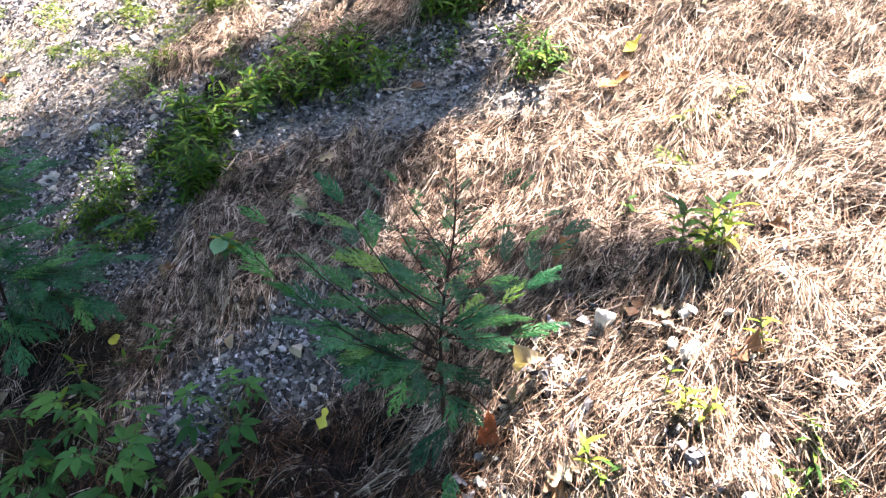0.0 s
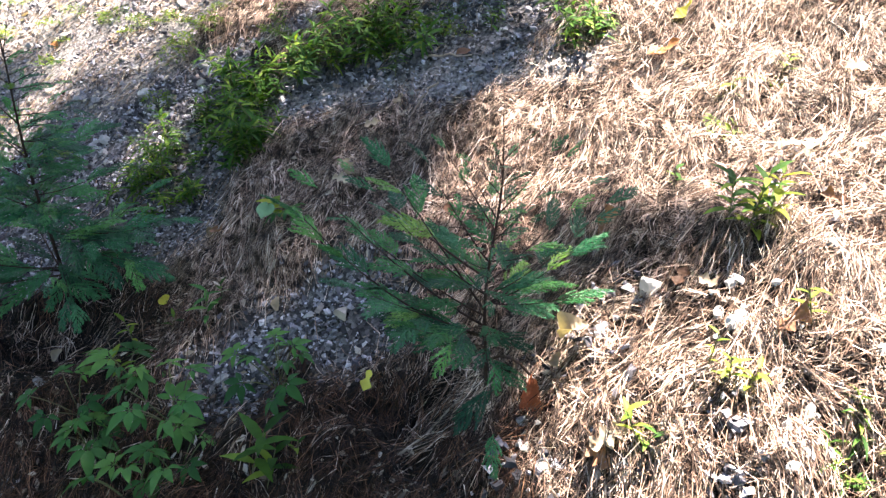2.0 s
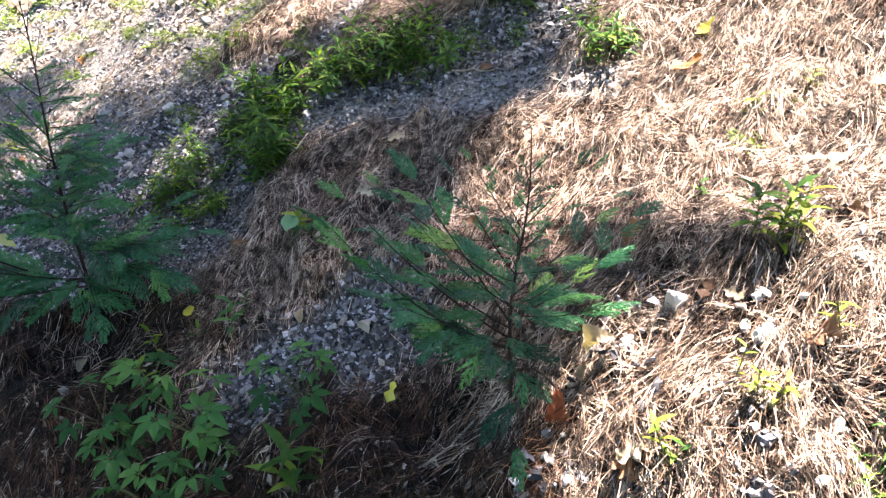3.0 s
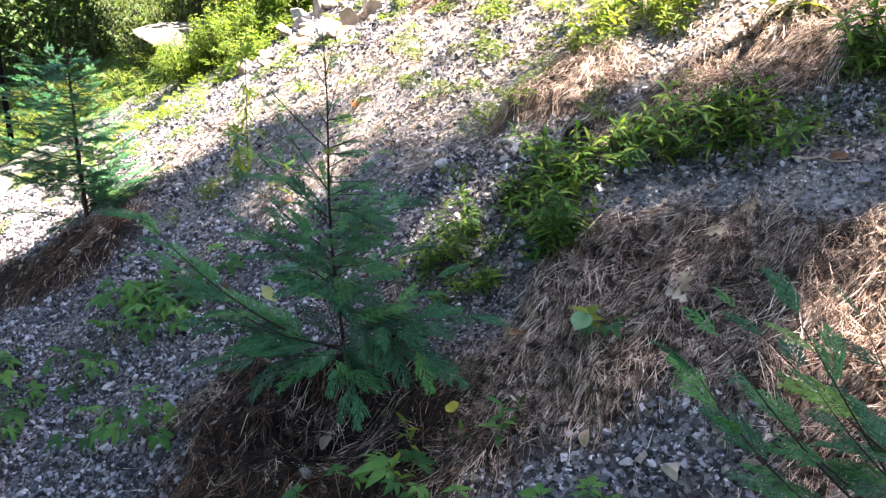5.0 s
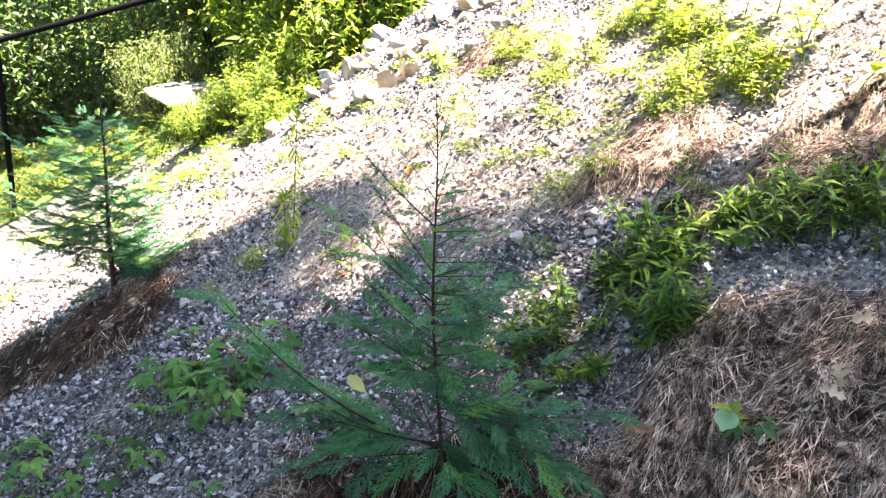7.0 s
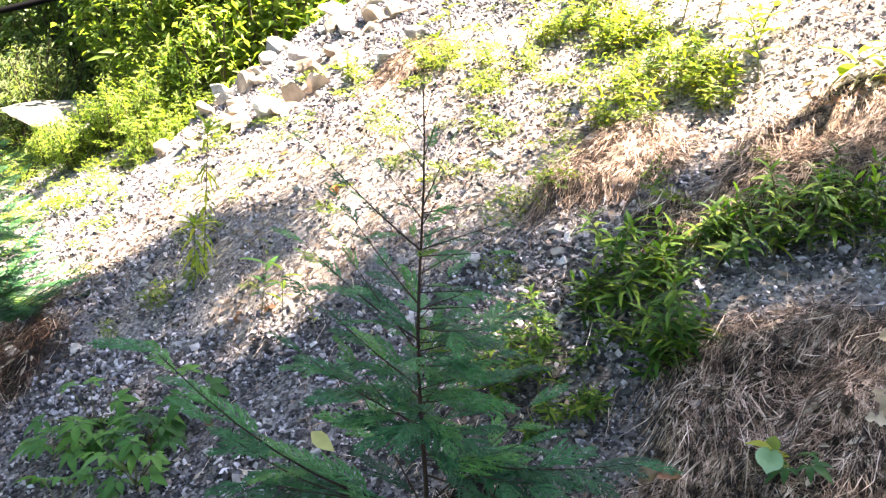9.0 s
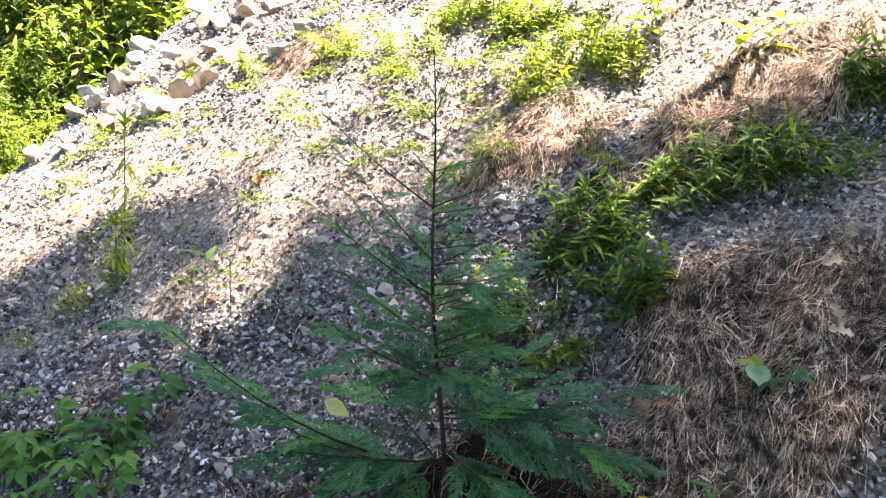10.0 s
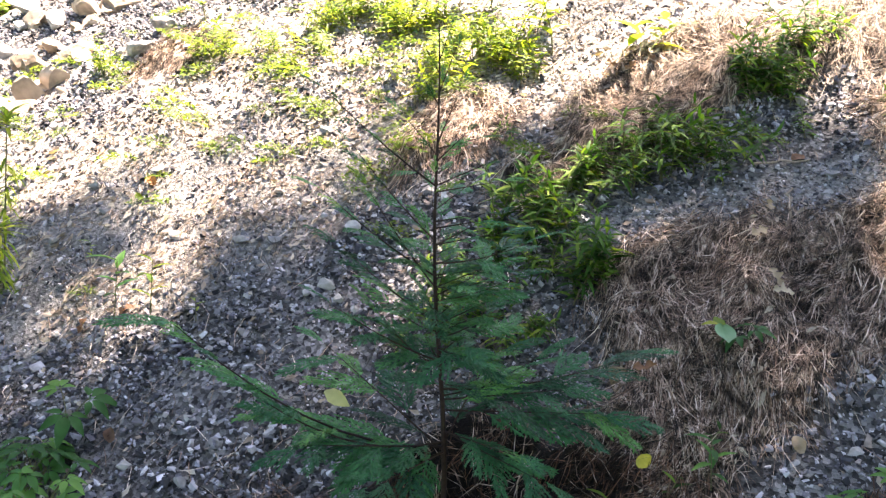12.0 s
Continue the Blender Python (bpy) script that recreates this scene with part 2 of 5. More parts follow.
def vnoise(x, y, scale, seed=0):
    """Smooth noise in -1..1 over the plan; scale is the size of its features in metres."""
    x, y = np.asarray(x, float) / scale + 1000.3, np.asarray(y, float) / scale + 1000.7
    ix, iy = np.floor(x).astype(np.int64), np.floor(y).astype(np.int64)
    fx, fy = x - ix, y - iy
    fx, fy = fx * fx * (3 - 2 * fx), fy * fy * (3 - 2 * fy)
    a, b = _hash(ix, iy, seed), _hash(ix + 1, iy, seed)
    c, d = _hash(ix, iy + 1, seed), _hash(ix + 1, iy + 1, seed)
    return 2 * ((a * (1 - fx) + b * fx) * (1 - fy) + (c * (1 - fx) + d * fx) * fy) - 1


def step(a, b, x):
    t = np.clip((np.asarray(x, float) - a) / (b - a), 0, 1)
    return t * t * (3 - 2 * t)


def capsule(x, y, x0, y0, x1, y1, r):
    """1 on the way from (x0, y0) to (x1, y1), fading out at r from it."""
    dx, dy = x1 - x0, y1 - y0
    s = np.clip(((x - x0) * dx + (y - y0) * dy) / (dx * dx + dy * dy + 1e-9), 0, 1)
    return 1 - step(0.65, 1.25, np.hypot(x - x0 - s * dx, y - y0 - s * dy) / r)


# ---- the slope: its shape and zones ----
STRAW = [  # banks of pine straw: from, to, half width
    (0.62, 0.3, 0.62, 0.95, 0.22), (0.85, 0.2, 0.95, 1.15, 0.42), (1.4, 0.0, 1.6, 1.8, 0.6), (0.95, 1.3, 1.6, 2.2, 0.3),
    (0.6, 1.1, 0.15, 1.22, 0.17), (0.15, 1.22, -0.1, 1.15, 0.13), (0.42, 1.0, 0.3, 1.1, 0.17), (-0.1, 1.1, -0.28, 1.0, 0.13), (0.12, 1.25, -0.02, 1.36, 0.12),
    (0.38, 0.55, 0.2, 0.66, 0.16), (-0.05, 0.62, -0.35, 0.75, 0.17), (-0.35, 0.95, -0.62, 0.98, 0.17), (-0.6, 0.95, -0.75, 0.95, 0.1),
    (-2.5, 1.95, -1.95, 2.1, 0.2), (-2.2, 1.9, -1.8, 2.0, 0.12), (-0.3, 2.08, -0.12, 2.13, 0.1), (0.18, 2.0, 0.4, 2.02, 0.1), (-0.93, 3.12, -0.82, 3.18, 0.1),
    (0.6, 1.98, 1.0, 1.95, 0.12), (0.2, 0.2, -0.6, 0.4, 0.2), (-0.6, 1.16, -0.42, 1.18, 0.11), (-0.79, 1.2, -0.72, 0.98, 0.12), (0.12, 1.86, 0.5, 1.84, 0.09), (-0.1, 1.88, 0.08, 1.84, 0.06),
    (0.0, 1.42, 0.16, 1.38, 0.1), (0.15, 1.36, 0.46, 1.26, 0.1), (0.45, 2.0, 1.0, 1.8, 0.12), (0.95, 1.6, 1.3, 1.75, 0.18),
]
SHADE_HOLLOW = [(-0.64, 1.19, -0.42, 1.2, 0.1), (-0.6, 1.09, -0.36, 1.08, 0.13), (0.33, 0.62, 0.42, 0.66, 0.07)]  # shade under the two near trees, painted as near-black ground without cover
STRIP = [(0.03, 1.58, 0.3, 1.5, 0.055), (0.3, 1.49, 0.78, 1.34, 0.07), (0.06, 1.0, 0.28, 0.93, 0.09), (-0.1, 0.92, 0.15, 0.9, 0.08)]  # bare fine gravel
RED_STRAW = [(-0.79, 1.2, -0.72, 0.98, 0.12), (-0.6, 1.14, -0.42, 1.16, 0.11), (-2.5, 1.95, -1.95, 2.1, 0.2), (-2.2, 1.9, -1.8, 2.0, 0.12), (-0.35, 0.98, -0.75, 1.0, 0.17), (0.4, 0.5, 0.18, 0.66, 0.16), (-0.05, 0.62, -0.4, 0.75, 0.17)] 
LITTER = [(0.1, 2.5, 1.2, 2.4, 0.4), (-0.5, 2.35, 0.2, 2.3, 0.22), (-0.9, 2.1, -0.45, 2.2, 0.2), (-1.15, 2.05, -0.8, 2.2, 0.12), (-0.3, 2.8, 0.3, 3.0, 0.3), (-1.2, 2.5, -0.6, 2.9, 0.25), (0.2, 2.1, 1.0, 2.2, 0.25), (-1.9, 2.5, -1.5, 2.9, 0.2)]


def zone(x, y, rows, seed, ragged=0.25):
    x, y = np.asarray(x, float), np.asarray(y, float)
    wx = x + 0.05 * vnoise(x, y, 0.13, seed) + 0.02 * vnoise(x, y, 0.05, seed + 1)
    wy = y + 0.05 * vnoise(x, y, 0.13, seed + 2) + 0.02 * vnoise(x, y, 0.05, seed + 3)
    out = np.zeros(np.broadcast(x, y).shape)
    for row in rows:
        out = np.maximum(out, capsule(wx, wy, *row))
    edge = np.maximum(step(1.35, 2.1, x + 0.25 * vnoise(x, y, 0.4, 91)), step(0.25, -0.25, y + 0.2 * vnoise(x, y, 0.4, 92)))
    out = out * (1 - edge)
    return np.clip(out + ragged * vnoise(x, y, 0.07, seed + 4) * (out > 0.02) * (out < 0.98), 0, 1)


def brow(x):
    """Where, in y, the slope breaks off towards the low ground."""
    return np.interp(x, [-6, -2.3, -2.15, -2.0, -1.85, -1.6, -0.9, -0.2, 0.4, 1.5], [3.0, 3.0, 3.25, 3.7, 4.35, 4.6, 4.75, 5.0, 5.6, 7.0])


def ground_z(x, y):
    x, y = np.asarray(x, float), np.asarray(y, float)
    z = 0.579 + 0.435 * x + 0.446 * y
    z = z - 0.1 * 0.15 * np.log1p(np.exp(np.clip((y - x - 3.95) / 0.15, -60, 40)))  # the bank rounds off towards the low ground
    z = z + 0.11 * np.exp(-((x - 0.85) ** 2 + (y - 0.5) ** 2) / 0.16)
    # dips under the two near trees, sunk so that they come out darker
    z = z - 0.07 * np.exp(-((x + 0.5) ** 2 + (y - 1.14) ** 2) / 0.014)
    z = z - 0.06 * np.exp(-((x + 0.44) ** 2 + (y - 1.09) ** 2) / 0.009)
    z = z - 0.06 * np.exp(-((x - 0.37) ** 2 + (y - 0.63) ** 2) / 0.012)
    hi, lo = 2.9, -0.45
    z = hi - 0.25 * np.log1p(np.exp(np.clip((hi - z) / 0.25, -60, 60)))
    z = lo + 0.25 * np.log1p(np.exp(np.clip((z - lo) / 0.25, -60, 60)))
    beyond = step(-0.05, 1.1, y - brow(x)) * (1 - step(-0.1, 1.2, x))
    near_brow = step(-2.7, -1.9, x)
    z = z + ((z - 0.12) * (1 - near_brow) + np.minimum(z, 0.55) * near_brow - z) * beyond
    near = 1 - step(6, 14, np.hypot(x, y - 2))
    straw = zone(x, y, STRAW, 11)
    z = z + near * (0.02 * vnoise(x, y, 0.6, 1) + 0.012 * vnoise(x, y, 0.22, 2) + 0.006 * vnoise(x, y, 0.08, 3))
    z = z + straw * (0.025 + 0.024 * vnoise(x, y, 0.13, 4) + 0.019 * vnoise(x, y, 0.055, 5))
    return z + (1 - near) * 0.4 * vnoise(x, y, 9.0, 6)


def gz(x, y):
    return float(ground_z(x, y))


def build_ground():
    def lines(a, b, fine, reach):
        inner = np.arange(a, b, fine)
        d, grow = fine, []
        s = 0.0
        while s < reach:
            d *= 1.16
            s += d
            grow.append(s)
        g = np.array(grow)
        return np.r_[(a - g)[::-1], inner, b + g]

    X, Y = np.meshgrid(lines(-2.8, 1.7, 0.02, 900), lines(0.1, 4.3, 0.02, 900))
    x, y = X.ravel(), Y.ravel()
    V = np.c_[x, y, ground_z(x, y)]
    h, w = X.shape
    i, j = np.meshgrid(np.arange(h - 1), np.arange(w - 1), indexing="ij")
    k = (i * w + j).ravel()
    me = mesh_np("ground", V, np.stack([k, k + 1, k + w + 1, k + w], -1), M_GROUND, True)
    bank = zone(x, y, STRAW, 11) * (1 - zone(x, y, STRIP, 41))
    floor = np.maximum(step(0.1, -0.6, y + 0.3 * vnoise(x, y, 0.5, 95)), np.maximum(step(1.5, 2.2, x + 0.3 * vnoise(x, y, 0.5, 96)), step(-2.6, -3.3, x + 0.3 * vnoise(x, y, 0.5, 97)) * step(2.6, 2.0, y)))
    duff_shade = np.maximum(bank, floor * np.clip(0.7 + 0.4 * vnoise(x, y, 0.3, 98), 0, 1))
    fines = np.clip(0.75 * zone(x, y, LITTER, 31) + step(1.75, 2.3, y + 0.3 * vnoise(x, y, 0.25, 33)) * (0.4 + 0.6 * vnoise(x, y, 0.12, 34)), 0, 1)
    fines = np.maximum(fines, 0.85 * zone(x, y, STRIP[:2], 41)) * (1 - duff_shade)
    # under-tree shade painted into the ground, plus the dark strip above the bank
    soil_and_shade = zone(x, y, SHADE_HOLLOW, 61) + step(3.22, 3.34, y + (x - 0.2) + 0.05 * vnoise(x, y, 0.2, 9)) * step(-0.45, -0.2, x)
    lawn = step(0.1, 0.5, y - np.maximum(brow(x), 4.3)) * (1 - step(-0.6, 0.0, x)) + step(6, 12, np.hypot(x, y - 2))
    for name, a in (("duff_shade", duff_shade), ("fines", fines), ("soil_and_shade", np.clip(soil_and_shade, 0, 1)), ("lawn", np.clip(lawn, 0, 1))):
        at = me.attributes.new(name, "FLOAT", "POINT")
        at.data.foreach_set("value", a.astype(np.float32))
    tagged(new("ground", me), "steep bank of grey crushed stone and brown straw", "ground", kind="structure")


build_ground()


# ---- loose cover of the slope ----
def strands(x, y, a, length, width, lift, drop, bow, seed):
    """Thin needles from (x, y) in the direction a: they start lift over the ground and end drop lower, bowed sideways."""
    r = np.random.default_rng(seed)
    n = len(x)
    d = np.c_[np.cos(a), np.sin(a)]
    rows = []
    for u in (0.0, 0.5, 1.0):
        side = bow * 4 * u * (1 - u)
        px, py = x + d[:, 0] * length * u - d[:, 1] * side, y + d[:, 1] * length * u + d[:, 0] * side
        floor = ground_z(px, py)
        pz = np.maximum(floor + lift - drop * u * u + 0.15 * length * 4 * u * (1 - u) * 0.25, floor + 0.0015)
        w = width * (1.0 if u < 0.9 else 0.5)
        off = np.c_[-d[:, 1] * w, d[:, 0] * w, w * r.normal(0, 0.6, n)]
        P = np.c_[px, py, pz]
        rows += [P - off, P + off]
    V = np.stack(rows, 1).reshape(-1, 3)
    k = np.arange(n)[:, None] * 6
    return V, np.concatenate([k + [[0, 1, 3, 2]], k + [[2, 3, 5, 4]]])


def build_needles(name, rows, seed, tufts, per, loose, stray, mat, label, clear=(), bare=0.94):
    """Straw in the banks given by rows: tufts of needles that hang downhill, loose ones between, and strays on the gravel."""
    r = np.random.default_rng(seed)

    def spots(count, low):
        x, y = r.uniform(-2.75, 2.3, count * 13), r.uniform(-0.3, 3.3, count * 13)
        s = zone(x, y, rows, 11)
        if low:
            s = np.maximum(s, np.maximum(0.45 * zone(x, y, LITTER, 31), low))
        s = s * np.clip(0.78 + 0.65 * vnoise(x, y, 0.06, seed + 9), 0.08, 1)
        reach = np.hypot(x - 0.1, y + 0.2)
        keep = r.random(len(x)) < s * np.clip(2.3 / (reach + 0.5), 0.35, 1.0)
        return x[keep][:count], y[keep][:count]

    def fall(x, y):
        e = 0.03
        gx, gy = (ground_z(x + e, y) - ground_z(x - e, y)) / (2 * e), (ground_z(x, y + e) - ground_z(x, y - e)) / (2 * e)
        return np.arctan2(-gy, -gx)

    x, y = spots(tufts, 0)
    if clear:
        keep = r.random(len(x)) > bare * zone(x, y, clear, 11)
        x, y = x[keep], y[keep]
    n = len(x)
    a = fall(x, y) + 1.3 * vnoise(x, y, 0.2, seed + 5) + 1.3 * vnoise(x, y, 0.07, seed + 6) + r.normal(0, 0.55, n)
    lift = 0.006 + 0.036 * r.random(n) ** 1.4
    rep_ = np.repeat(np.arange(n), per)
    m = len(rep_)
    px, py = x[rep_] + r.normal(0, 0.014, m), y[rep_] + r.normal(0, 0.014, m)
    one = strands(px, py, a[rep_] + r.normal(0, 0.5, m), r.uniform(0.03, 0.1, m), r.uniform(0.00035, 0.00072, m),
                  lift[rep_] * r.uniform(0.3, 1.25, m), lift[rep_] * r.uniform(0.0, 1.1, m), r.normal(0, 0.01, m), seed + 1)
    x, y = spots(loose, stray)
    if clear:
        keep = r.random(len(x)) > bare * zone(x, y, clear, 11)
        x, y = x[keep], y[keep]
    m = len(x)
    two = strands(x, y, fall(x, y) + r.normal(0, 1.5, m), r.uniform(0.03, 0.09, m), r.uniform(0.0004, 0.0008, m), 0.003 + 0.022 * r.random(m) ** 2, r.uniform(-0.004, 0.01, m), r.normal(0, 0.012, m), seed + 2)
    V, F = join_np([one, two])
    tagged(new(name, mesh_np(name, V, F, mat)), label, "pine straw", kind="stuff")


def random_turns(n):
    q = rng.normal(size=(n, 4))
    q /= np.linalg.norm(q, axis=1)[:, None]
    w, x, y, z = q.T
    return np.stack([np.stack([1 - 2 * (y * y + z * z), 2 * (x * y - z * w), 2 * (x * z + y * w)], -1),
                     np.stack([2 * (x * y + z * w), 1 - 2 * (x * x + z * z), 2 * (y * z - x * w)], -1),
                     np.stack([2 * (x * z - y * w), 2 * (y * z + x * w), 1 - 2 * (x * x + y * y)], -1)], 1)


FINE = [*STRIP[:2], (-0.62, 1.5, -0.3, 1.38, 0.12), (-0.1, 1.3, -0.2, 1.3, 0.08)]
COARSE = [(0.2, 0.86, 0.02, 0.9, 0.13), (-0.08, 0.86, -0.12, 0.9, 0.1), (0.08, 1.0, 0.2, 0.92, 0.1), (0.27, 0.86, 0.28, 0.87, 0.08)]


def build_gravel(count):
    V0 = np.array([(a, b, c) for a in (-1, 1) for b in (-1, 1) for c in (-1, 1)], float) * 0.72
    F0 = np.array([(0, 1, 3), (0, 3, 2), (4, 6, 7), (4, 7, 5), (0, 4, 5), (0, 5, 1), (2, 3, 7), (2, 7, 6), (0, 2, 6), (0, 6, 4), (1, 5, 7), (1, 7, 3)])
    x = rng.uniform(-3.9, 1.5, count * 8)
    y = rng.uniform(-0.2, 4.5, count * 8)
    s = zone(x, y, STRAW, 11) * (1 - zone(x, y, STRIP, 41))
    fine, coarse = zone(x, y, FINE, 41), zone(x, y, COARSE, 43)
    patch = 0.62 + 0.55 * vnoise(x, y, 0.3, 45) + 0.4 * vnoise(x, y, 0.09, 46)
    mixed = capsule(x, y, 0.72, 0.35, 1.12, 0.6, 0.36) * np.clip(0.3 + 0.9 * vnoise(x, y, 0.12, 47), 0.02, 1) * 0.14
    d = np.maximum((1 - s) ** 2 * np.clip(patch, 0.15, 1), mixed) * np.where(coarse > 0.5, 1.6, 1)
    d = d * (1 - 0.6 * zone(x, y, LITTER, 31)) * np.clip(1.9 / np.hypot(x + 0.3, y - 0.1), 0.3, 1.0) * (y < np.maximum(brow(x), np.where(x < -2.1, 4.2, 0)) + 0.3) * step(-3.9, -3.2, x + 0.2 * vnoise(x, y, 0.4, 93)) * step(-0.25, 0.35, y + 0.2 * vnoise(x, y, 0.4, 94))
    d = d * (1 - 0.9 * zone(x, y, SHADE_HOLLOW, 61)) * (1 - 0.7 * step(2.3, 2.7, y) * step(-0.4, 0.1, x))
    d = d * (1 - 0.97 * step(0.45, 0.8, x - 0.1 * y) * (1 - fine) * (mixed < 0.1))
    keep = rng.random(len(x)) < d * np.where(fine > 0.4, 4.0, 1.5)
    x, y, fine, coarse = x[keep][:count], y[keep][:count], fine[keep][:count], coarse[keep][:count]
    n = len(x)
    far = np.hypot(x + 0.3, y - 0.1)
    r = np.exp(rng.normal(math.log(0.0049), 0.47, n)) * np.where(fine > 0.5, 0.6, 1) * np.where(coarse > 0.5, 0.8, 1) * np.clip(far / 1.9, 1, 1.5) * (1 - 0.25 * step(1.8, 2.3, y + 0.2 * vnoise(x, y, 0.3, 48)))
    over = capsule(x, y, 0.72, 0.35, 1.12, 0.6, 0.36) * (zone(x, y, STRAW, 11) > 0.3)
    r = np.clip(r * (1 + 0.45 * over), 0.003, 0.0125)
    J = V0[None] * (1 + rng.uniform(-0.5, 0.35, (n, 8, 3))) * rng.uniform(0.55, 1.2, (n, 8, 1))
    J = J * np.stack([rng.uniform(0.8, 1.5, n), rng.uniform(0.6, 1.0, n), rng.uniform(0.35, 0.75, n)], -1)[:, None]
    turn = random_turns(n)
    flat = np.array([1, 1, 0.8])
    P = np.einsum("nij,nkj->nki", turn, J) * r[:, None, None] * flat
    P[:, :, 0] += x[:, None]
    P[:, :, 1] += y[:, None]
    P[:, :, 2] += (ground_z(x, y) + r * rng.uniform(0.0, 1.15, n) + 0.016 * over)[:, None]
    F = (np.arange(n)[:, None, None] * 8 + F0[None]).reshape(-1, 3)
    tagged(new("gravel", mesh_np("gravel", P.reshape(-1, 3), F, M_GRAVEL)), "angular grey and white crushed stone on the bank", "gravel", kind="stuff")


def build_litter(count):
    x, y = rng.uniform(-2.4, 1.6, count * 12), rng.uniform(0.15, 3.6, count * 12)
    l = np.maximum(zone(x, y, LITTER, 31), np.maximum(0.5 * zone(x, y, STRAW, 11), 0.1))
    keep = rng.random(len(x)) < l * 0.5 * (1 - zone(x, y, SHADE_HOLLOW, 61))
    x, y = x[keep][:count], y[keep][:count]
    n = len(x)
    a, size = rng.uniform(0, 6.28, n), rng.uniform(0.004, 0.014, n) * (1 + 0.25 * step(1.7, 2.2, y))
    rows = []
    lift = rng.uniform(0.004, 0.018, n)
    curl = rng.normal(0, 0.5, n)
    for u, v in ((-1, 0), (-0.2, 0.45), (0.1, 0), (-0.2, -0.45), (1, 0.05)):
        px = x + size * (np.cos(a) * u - np.sin(a) * v * rng.uniform(0.6, 1.3, n))
        py = y + size * (np.sin(a) * u + np.cos(a) * v * rng.uniform(0.6, 1.3, n))
        rows.append(np.c_[px, py, ground_z(px, py) + lift + size * curl * (abs(v) * 1.3 + 0.3 * u * u)])
    V = np.stack(rows, 1).reshape(-1, 3)
    k = np.arange(n)[:, None] * 5
    F = np.concatenate([k + [[0, 2, 1]], k + [[0, 3, 2]], k + [[1, 2, 4]], k + [[2, 3, 4]]])
    tagged(new("leaf_litter", mesh_np("leaf_litter", V, F, M_LITTER)), "crumbled tan and brown dead leaves scattered on the bank", "leaf litter", kind="stuff")


build_needles("pine_straw", STRAW, 71, 8400, 21, 46000, 0.09, M_NEEDLE, "dry tan and grey-brown pine needles matted on the bank", RED_STRAW + SHADE_HOLLOW + STRIP)
build_needles("red_pine_straw", RED_STRAW, 72, 1700, 20, 8000, 0.0, M_NEEDLE_RED_SHADE, "red-brown pine needles heaped round the young trees", SHADE_HOLLOW, 0.75)
build_gravel(112000)
build_litter(10000)


# ---- rocks ----
def rock_mesh(seed, size, mat):
    r = np.random.default_rng(seed)
    bm = bmesh.new()
    bmesh.ops.create_icosphere(bm, subdivisions=3, radius=1.0)
    cuts = [(r.normal(size=3), r.uniform(0.36, 0.74)) for _ in range(13)]
    for v in bm.verts:
        p = np.array(v.co)
        for nrm, d in cuts:
            nn = nrm / np.linalg.norm(nrm)
            over = p @ nn - d
            if over > 0:
                p = p - nn * over
        p = p * (1 + 0.07 * noise.noise(Vector(p * 1.7 + seed)) + 0.05 * noise.noise(Vector(p * 5 + seed)))
        v.co = p * np.array(size) * 0.5 / 0.68
    me = bpy.data.meshes.new("rock")
    bm.to_mesh(me)
    bm.free()
    me.polygons.foreach_set("use_smooth", np.full(len(me.polygons), False))
    me.materials.append(mat)
    return me


def rock(x, y, size, seed, label, mat=M_ROCK, turn=0.0, tilt=(0, 0), sink=0.25, group=""):
    ob = new("rock", rock_mesh(seed, size, mat))
    ob.matrix_basis = pose(x, y, gz(x, y) + size[2] * (0.5 - sink), tilt[0], tilt[1], turn)
    tagged(ob, label, "rock", group)


PALE, GREY = "small pale angular stone lying on the bank", "grey rough stone lying among the gravel"
